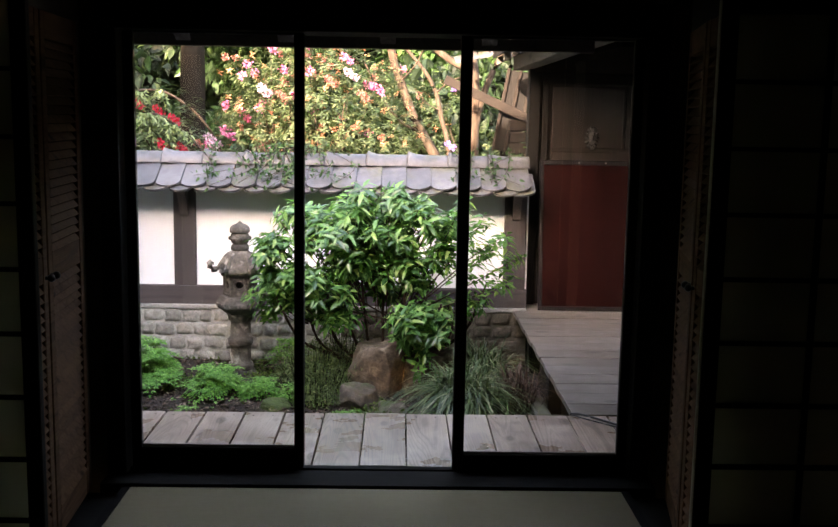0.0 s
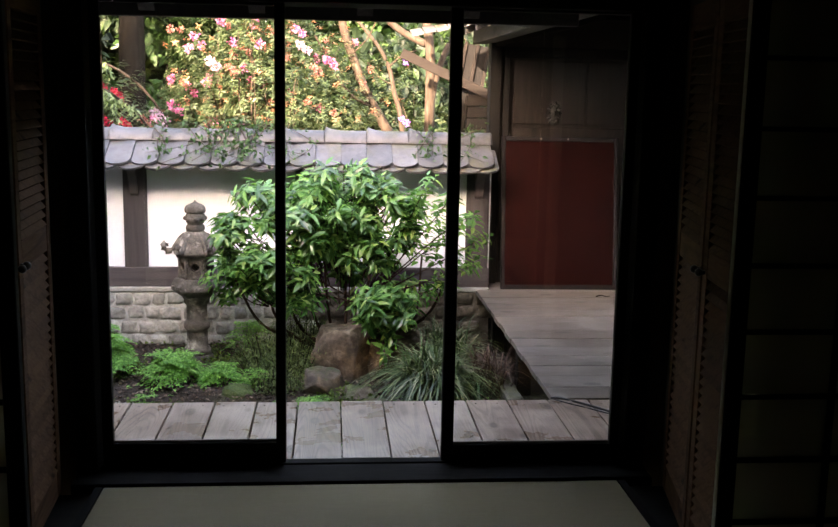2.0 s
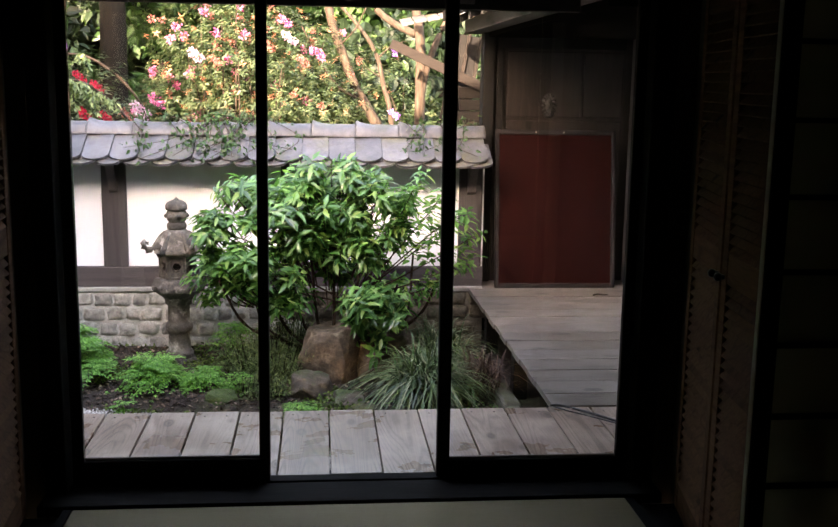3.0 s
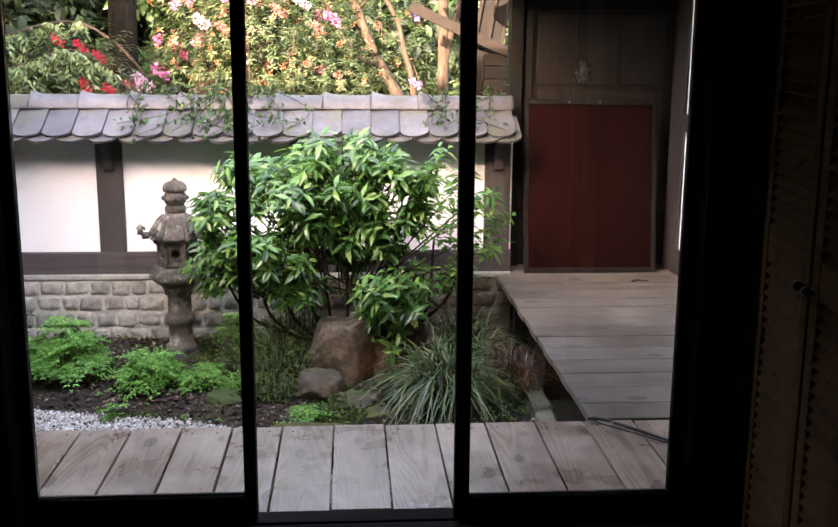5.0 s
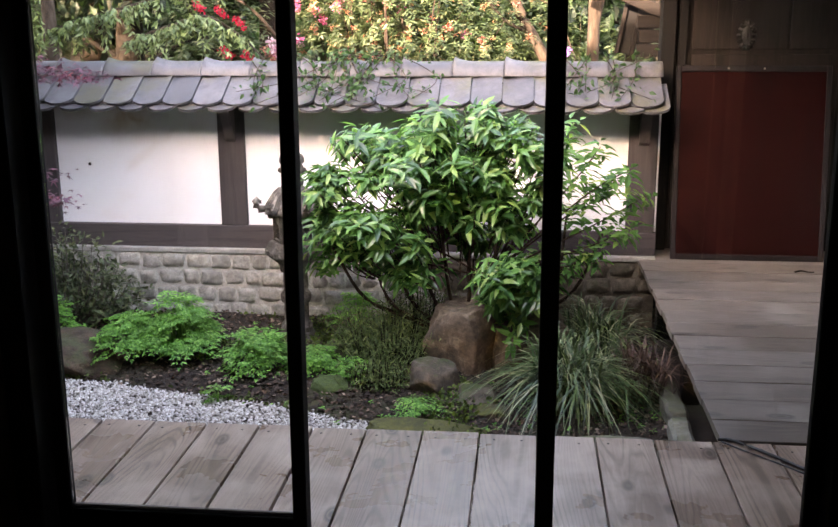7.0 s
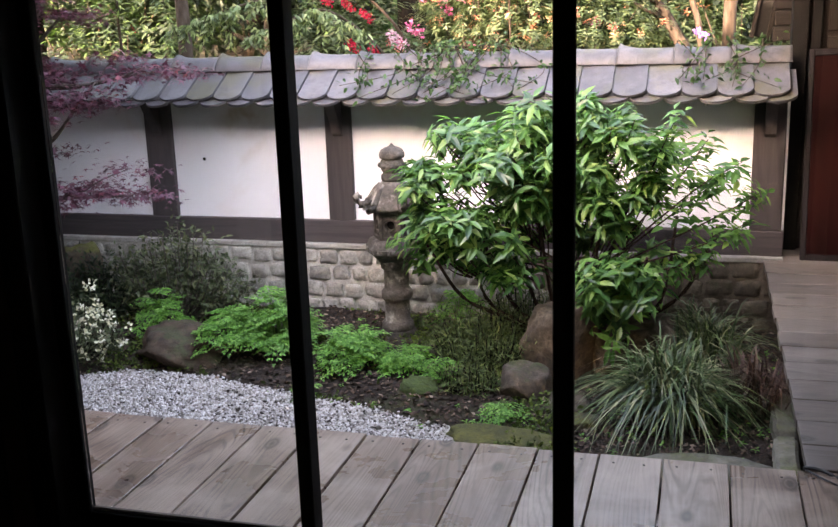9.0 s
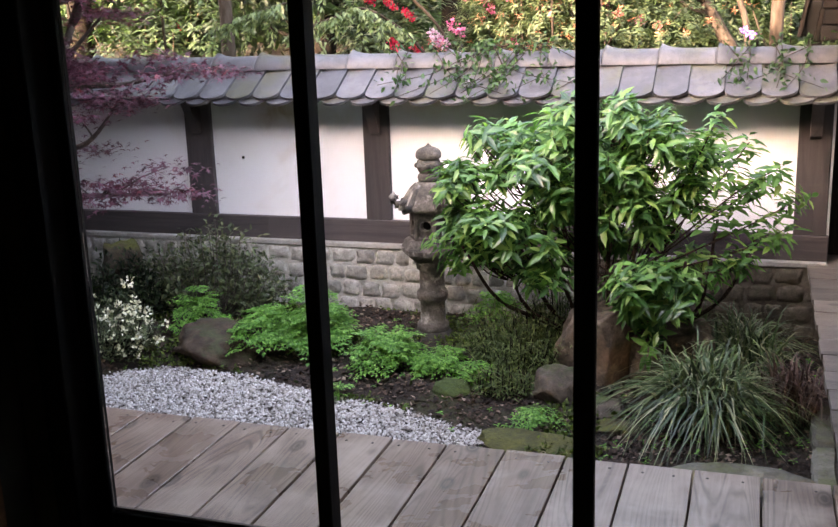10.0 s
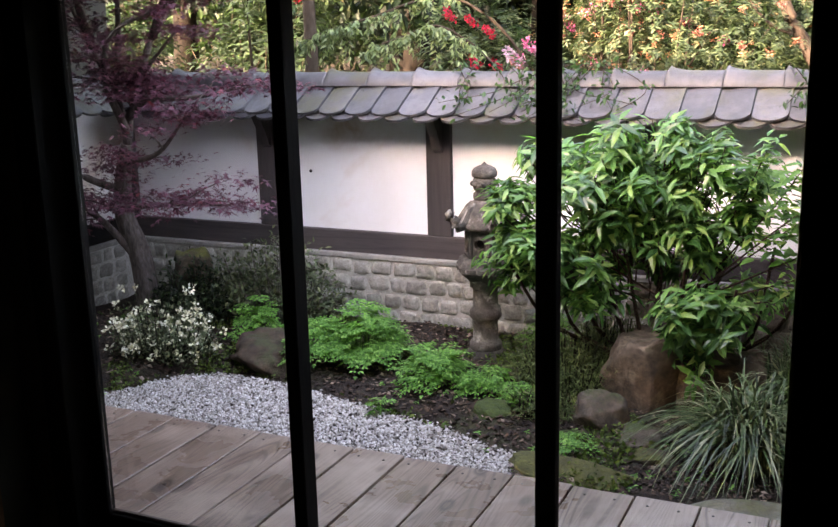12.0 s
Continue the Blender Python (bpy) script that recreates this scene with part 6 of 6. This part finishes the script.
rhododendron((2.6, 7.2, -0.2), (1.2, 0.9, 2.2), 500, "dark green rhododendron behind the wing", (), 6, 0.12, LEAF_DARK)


def tree(at, height, radius, crown, nleaf, size, material, label, seed, bark_mat=None, low=0.25):
    ob = thing("tree", at, label, "tree", "trees behind the garden")
    r = np.random.default_rng(seed)
    bm = bmesh.new()
    limb(bm, [at, (at[0] + 0.05, at[1], at[2] + height * 0.35), (at[0] - 0.08, at[1] + 0.1, at[2] + height * 0.7), (at[0], at[1], at[2] + height)], radius, radius * 0.25, 6, 12)
    lobes = []
    for k in range(16):
        h = r.uniform(low, 1.0)
        a = r.uniform(0, 6.28)
        d = crown * (1.1 - 0.5 * h) * r.uniform(0.5, 1.0)
        c = Vector((at[0] + math.cos(a) * d, at[1] + math.sin(a) * d, at[2] + height * h))
        limb(bm, [(at[0], at[1], c.z - 0.5), (Vector((at[0], at[1], c.z - 0.4)) + c) / 2, c], radius * 0.25, 0.01, 4, 6)
        lobes.append((np.array(c), np.array((crown * 0.42, crown * 0.42, height * 0.085)), 1))
    part("trunk", bm, bark_mat or BARK, ob, "tall bare trunk with limbs", True)
    P, O = in_blobs(lobes, nleaf, 0.1)
    leafy("crown", cloud(P, O, size, 0.5, 0.3, 0.75), material, ob)
    return ob


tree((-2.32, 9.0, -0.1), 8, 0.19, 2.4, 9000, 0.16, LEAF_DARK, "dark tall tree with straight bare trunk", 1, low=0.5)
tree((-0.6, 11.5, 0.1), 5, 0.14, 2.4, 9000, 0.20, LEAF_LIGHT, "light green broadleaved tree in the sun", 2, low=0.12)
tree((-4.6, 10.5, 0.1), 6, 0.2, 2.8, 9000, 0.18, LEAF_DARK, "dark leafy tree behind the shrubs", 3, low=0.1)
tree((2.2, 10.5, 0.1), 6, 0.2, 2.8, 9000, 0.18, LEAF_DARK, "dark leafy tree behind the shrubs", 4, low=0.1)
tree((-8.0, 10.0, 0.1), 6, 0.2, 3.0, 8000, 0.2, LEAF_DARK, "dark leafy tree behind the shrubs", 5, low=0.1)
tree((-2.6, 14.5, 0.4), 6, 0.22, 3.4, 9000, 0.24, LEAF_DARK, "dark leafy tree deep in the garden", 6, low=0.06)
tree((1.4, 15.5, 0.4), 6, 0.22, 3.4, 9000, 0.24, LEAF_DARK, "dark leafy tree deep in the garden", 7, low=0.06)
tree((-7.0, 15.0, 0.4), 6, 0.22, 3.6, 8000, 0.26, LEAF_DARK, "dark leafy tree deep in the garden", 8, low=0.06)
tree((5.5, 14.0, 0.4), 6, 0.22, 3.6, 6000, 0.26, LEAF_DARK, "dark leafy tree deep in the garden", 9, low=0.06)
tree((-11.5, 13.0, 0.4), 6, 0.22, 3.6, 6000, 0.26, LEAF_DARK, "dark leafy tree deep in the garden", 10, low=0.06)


tree((-3.42, 5.75, -0.2), 4.6, 0.075, 1.2, 2600, 0.12, LEAF_PALE, "slim brown trunk close behind the wall", 11, BARK_PALE, low=0.62)

branch = thing("hanging_branch", (-2.1, 5.2, 1.7), "arching bare branch with drooping pale leafy shoots", "branch")
bm = bmesh.new()
hr = np.random.default_rng(31)
HP, HD = [], []
ARCHES = (((-1.35, 5.9, -0.3), (-1.30, 5.6, 1.0), (-1.75, 5.2, 1.62), (-2.43, 5.0, 1.49), (-2.75, 5.0, 1.41), (-3.10, 5.0, 1.30)), ((-3.9, 5.8, -0.3), (-3.9, 5.6, 1.3), (-3.65, 5.3, 1.85), (-3.35, 5.1, 1.75), (-3.05, 5.0, 1.62)),
          ((-1.2, 5.7, -0.3), (-1.35, 5.3, 0.9), (-1.7, 4.9, 1.40), (-2.0, 4.75, 1.36), (-2.3, 4.7, 1.25)))
for arch in ARCHES:
    c = limb(bm, arch, 0.016, 0.004, 8, 6)
    for i in range(len(c) * 2 // 5, len(c)):
        for m in range(2 if i % 2 else 1):
            drop = hr.uniform(0.06, 0.34) if i % 3 == 0 else hr.uniform(0.03, 0.10)
            tip = c[i] + Vector((hr.normal(0, 0.05), hr.normal(-0.03, 0.05), -drop))
            d = limb(bm, [c[i], (c[i] + tip) / 2 + Vector((hr.normal(0, 0.02), -0.02, 0.02)), tip], 0.003, 0.0015, 5, 4)
            for p in d[1:]:
                for e in range(2):
                    HP.append(np.array(p) + hr.normal(0, 0.008, 3))
                    HD.append(np.array((hr.normal(0, 0.7), hr.normal(-0.3, 0.5), -0.6)))
part("limb", bm, BARK_PALE, branch, "thin pale twigs", True)
HD = np.array(HD)
leafy("foliage", leaves(HP, HD, directions(len(HD), 1.0), 0.062 * hr.uniform(0.6, 1.2, len(HD)), 0.021, 1.0), LEAF_PALE, branch, "pale green narrow leaves")


def hedge_mass():
    """Dense far woodland, one uncountable mass of leaves."""
    n = 26000
    P = np.stack([rng.uniform(-16, 9, n), rng.uniform(17.5, 20.5, n), rng.uniform(0.6, 5.0, n)], 1)
    D = directions(n)
    D[:, 1] -= 0.5
    ob = thing("woodland", (-3, 19, 1.0), "dense dark woodland closing the garden", "woodland", kind="stuff")
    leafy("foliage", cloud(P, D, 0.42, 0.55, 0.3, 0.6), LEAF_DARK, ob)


hedge_mass()

# pale leaning stems behind the wall
stems = thing("leaning_tree", (0.95, 5.4, -0.2), "pale bare leaning tree with forked limbs behind the wall", "tree")
bm = bmesh.new()
limb(bm, [(0.98, 6.5, -0.2), (0.85, 6.5, 0.75), (0.65, 6.5, 1.16), (0.50, 6.5, 1.42), (0.38, 6.5, 1.73), (0.29, 6.5, 1.98), (0.22, 6.5, 2.3)], 0.058, 0.040, 6, 9)
limb(bm, [(0.52, 6.45, 1.30), (0.35, 6.3, 1.40), (0.17, 6.3, 1.63), (-0.01, 6.3, 1.97)], 0.016, 0.009, 6, 6)
limb(bm, [(0.95, 6.4, 0.0), (0.86, 6.4, 1.08), (0.78, 6.4, 1.42), (0.72, 6.4, 1.68), (0.59, 6.4, 1.91), (0.37, 6.4, 2.16)], 0.030, 0.016, 6, 7)
limb(bm, [(0.72, 6.4, 1.68), (0.85, 6.3, 1.80), (0.98, 6.2, 1.84)], 0.009, 0.005, 5, 5)
limb(bm, [(0.76, 6.4, 1.50), (0.62, 6.3, 1.58), (0.50, 6.2, 1.72)], 0.008, 0.004, 5, 5)
limb(bm, [(0.36, 6.5, 1.80), (0.50, 6.3, 1.95), (0.60, 6.2, 2.15)], 0.010, 0.006, 5, 5)
part("trunk", bm, BARK_PALE, stems, smooth=True)
stems = thing("forked_tree", (1.06, 5.6, -0.2), "pale forked tree trunk behind the wall", "tree")
bm = bmesh.new()
limb(bm, [(1.08, 5.6, -0.3), (1.06, 5.6, 0.8), (1.06, 5.6, 1.45), (1.05, 5.6, 1.85), (0.98, 5.7, 2.3)], 0.052, 0.040, 6, 9)
limb(bm, [(1.06, 5.6, 1.30), (1.12, 5.6, 1.60), (1.25, 5.6, 1.93), (1.42, 5.6, 2.2)], 0.036, 0.024, 6, 8)
limb(bm, [(1.02, 5.7, 1.88), (0.83, 5.8, 1.98), (0.67, 5.8, 2.10), (0.5, 5.8, 2.3)], 0.036, 0.026, 6, 8)
part("trunk", bm, BARK_PALE, stems, smooth=True)

# gate shelter behind the wall
shelter = thing("garden_shelter", (1.35, 5.05, -0.2), "old timber shelter with slatted slanting side behind the wall", "shelter")
part("post", boxes((1.27, 1.34, 5.16, 5.24, -0.35, 1.26), bevel=0.006), PALE, shelter)
part("post", boxes((1.60, 1.68, 5.16, 5.24, -0.35, 1.9), bevel=0.006), PALE, shelter)
SLANT = pose(1.36, 5.1, 1.50, 0, 10, 0)
bm = boxes((-0.105, 0.105, 0.0, 0.02, -0.36, 0.36), bevel=0.003)
bm.transform(SLANT)
part("board", bm, FRAME, shelter, "dark weathered board")
for sx in (-0.105, 0.0, 0.105):
    bm = boxes((sx - 0.014, sx + 0.014, -0.03, -0.002, -0.37, 0.37), bevel=0.003)
    bm.transform(SLANT)
    part("batten", bm, PALE, shelter)
bm = boxes((-0.42, 0.42, -0.02, 0.02, -0.040, 0.040), bevel=0.004)
bm.transform(pose(1.13, 4.95, 1.60, 0, 24, 0))
part("brace", bm, PALE, shelter, "grey slanting brace")
for k in range(3):
    bm = boxes((-0.10, 0.10, -0.03, 0.03, -0.045, 0.045), bevel=0.004)
    bm.transform(pose(1.42 + 0.012 * (k % 2), 4.98, 1.18 + 0.10 * k, 0, 0, 0))
    part("block", bm, PALE, shelter, "pale stacked timber")
ROOF_END = mesh_of("roof_tile_end", boxes((-0.05, 0.05, -0.10, 0.10, -0.012, 0.012), bevel=0.004), SLATE)
for k in range(5):
    piece("roof_tile", ROOF_END, shelter, pose(0.88 + 0.105 * k, 5.0, 1.95 + 0.022 * k + 0.004 * (k % 2), 14, -12, 0))
part("roof_plank", boxes((0.82, 1.75, 4.95, 5.25, 2.06, 2.09), bevel=0.004), PALE, shelter)

# dead leaves caught under the ridge
lr = np.random.default_rng(41)
n = 420
LP = np.stack([lr.uniform(-3.7, 1.3, n), 3.722 + lr.normal(0, 0.006, n), 1.026 + np.abs(lr.normal(0, 0.004, n))], 1)
LP = LP[(np.sin(LP[:, 0] * 9) + np.sin(LP[:, 0] * 3.7 + 1) + lr.normal(0, 0.6, n)) > -0.3]
litter = thing("leaf_litter", (-1.2, 3.72, 1.02), "brown dead leaves lying under the ridge tiles", "leaf litter", kind="stuff")
leafy("foliage", cloud(LP, directions(len(LP), 0.5), 0.020, 0.55, 0.0, 0.9), CHIP, litter)

# creeper over the coping
creeper = thing("creeper", (-0.4, 3.7, 1.05), "thin green creeper trailing over the roof tiles", "creeper")
bm = bmesh.new()
CP = []
cr = np.random.default_rng(21)
for x0, n, reach in ((-0.62, 9, 0.5), (-0.30, 8, 0.5), (0.95, 3, 0.25), (1.10, 4, 0.35), (-1.0, 4, 0.4)):
    for k in range(n):
        a = min(x0 + cr.normal(0, 0.12), 1.2)
        pts = [(a, 4.05, 1.12), (a + cr.normal(0, 0.08), 3.84, 1.19), (a + cr.normal(0, 0.12), 3.66, 1.06), (a + cr.normal(-0.05, 0.2), 3.66 - reach * cr.uniform(0.2, 0.5), 0.99 - 0.1 * cr.random())]
        c = limb(bm, pts, 0.004, 0.0018, 6, 5)
        for p in c[6:]:
            for m in range(2):
                CP.append(np.array(p) + cr.normal(0, 0.018, 3) + np.array((0, -0.01, 0.014)))
part("vine", bm, BARK_PALE, creeper, "thin brown vines", True)
CP = np.array(CP)
leafy("foliage", cloud(CP, directions(len(CP)), 0.042, 0.5, 0.2, 0.8), LEAF_LIGHT, creeper)


# low weeds and moss creeping over the soil
weeds = thing("ground_weeds", (-0.8, 2.4, -0.47), "low green weeds and moss creeping over the soil", "weeds", kind="stuff")
wr = np.random.default_rng(77)
WP = []
while len(WP) < 6500:
    x, y = wr.uniform(-3.2, 1.15), wr.uniform(1.6, 3.65)
    off = y - gravel_back(x)
    if off < 0.0:
        continue
    here = noise.noise(Vector((x * 2.1, y * 2.1, 4.0))) + 0.5 * noise.noise(Vector((x * 6, y * 6, 9.0)))
    if here + 0.25 * math.exp(-off / 0.12) > 0.22 + 0.12 * wr.random():
        WP.append((x, y, ground_z(x, y) + 0.008 + 0.022 * wr.random()))
WP = np.array(WP)
up = directions(len(WP), 1)
leafy("foliage", cloud(WP, up, 0.026, 0.6, 0.2, 0.9), LEAF_WEED, weeds)
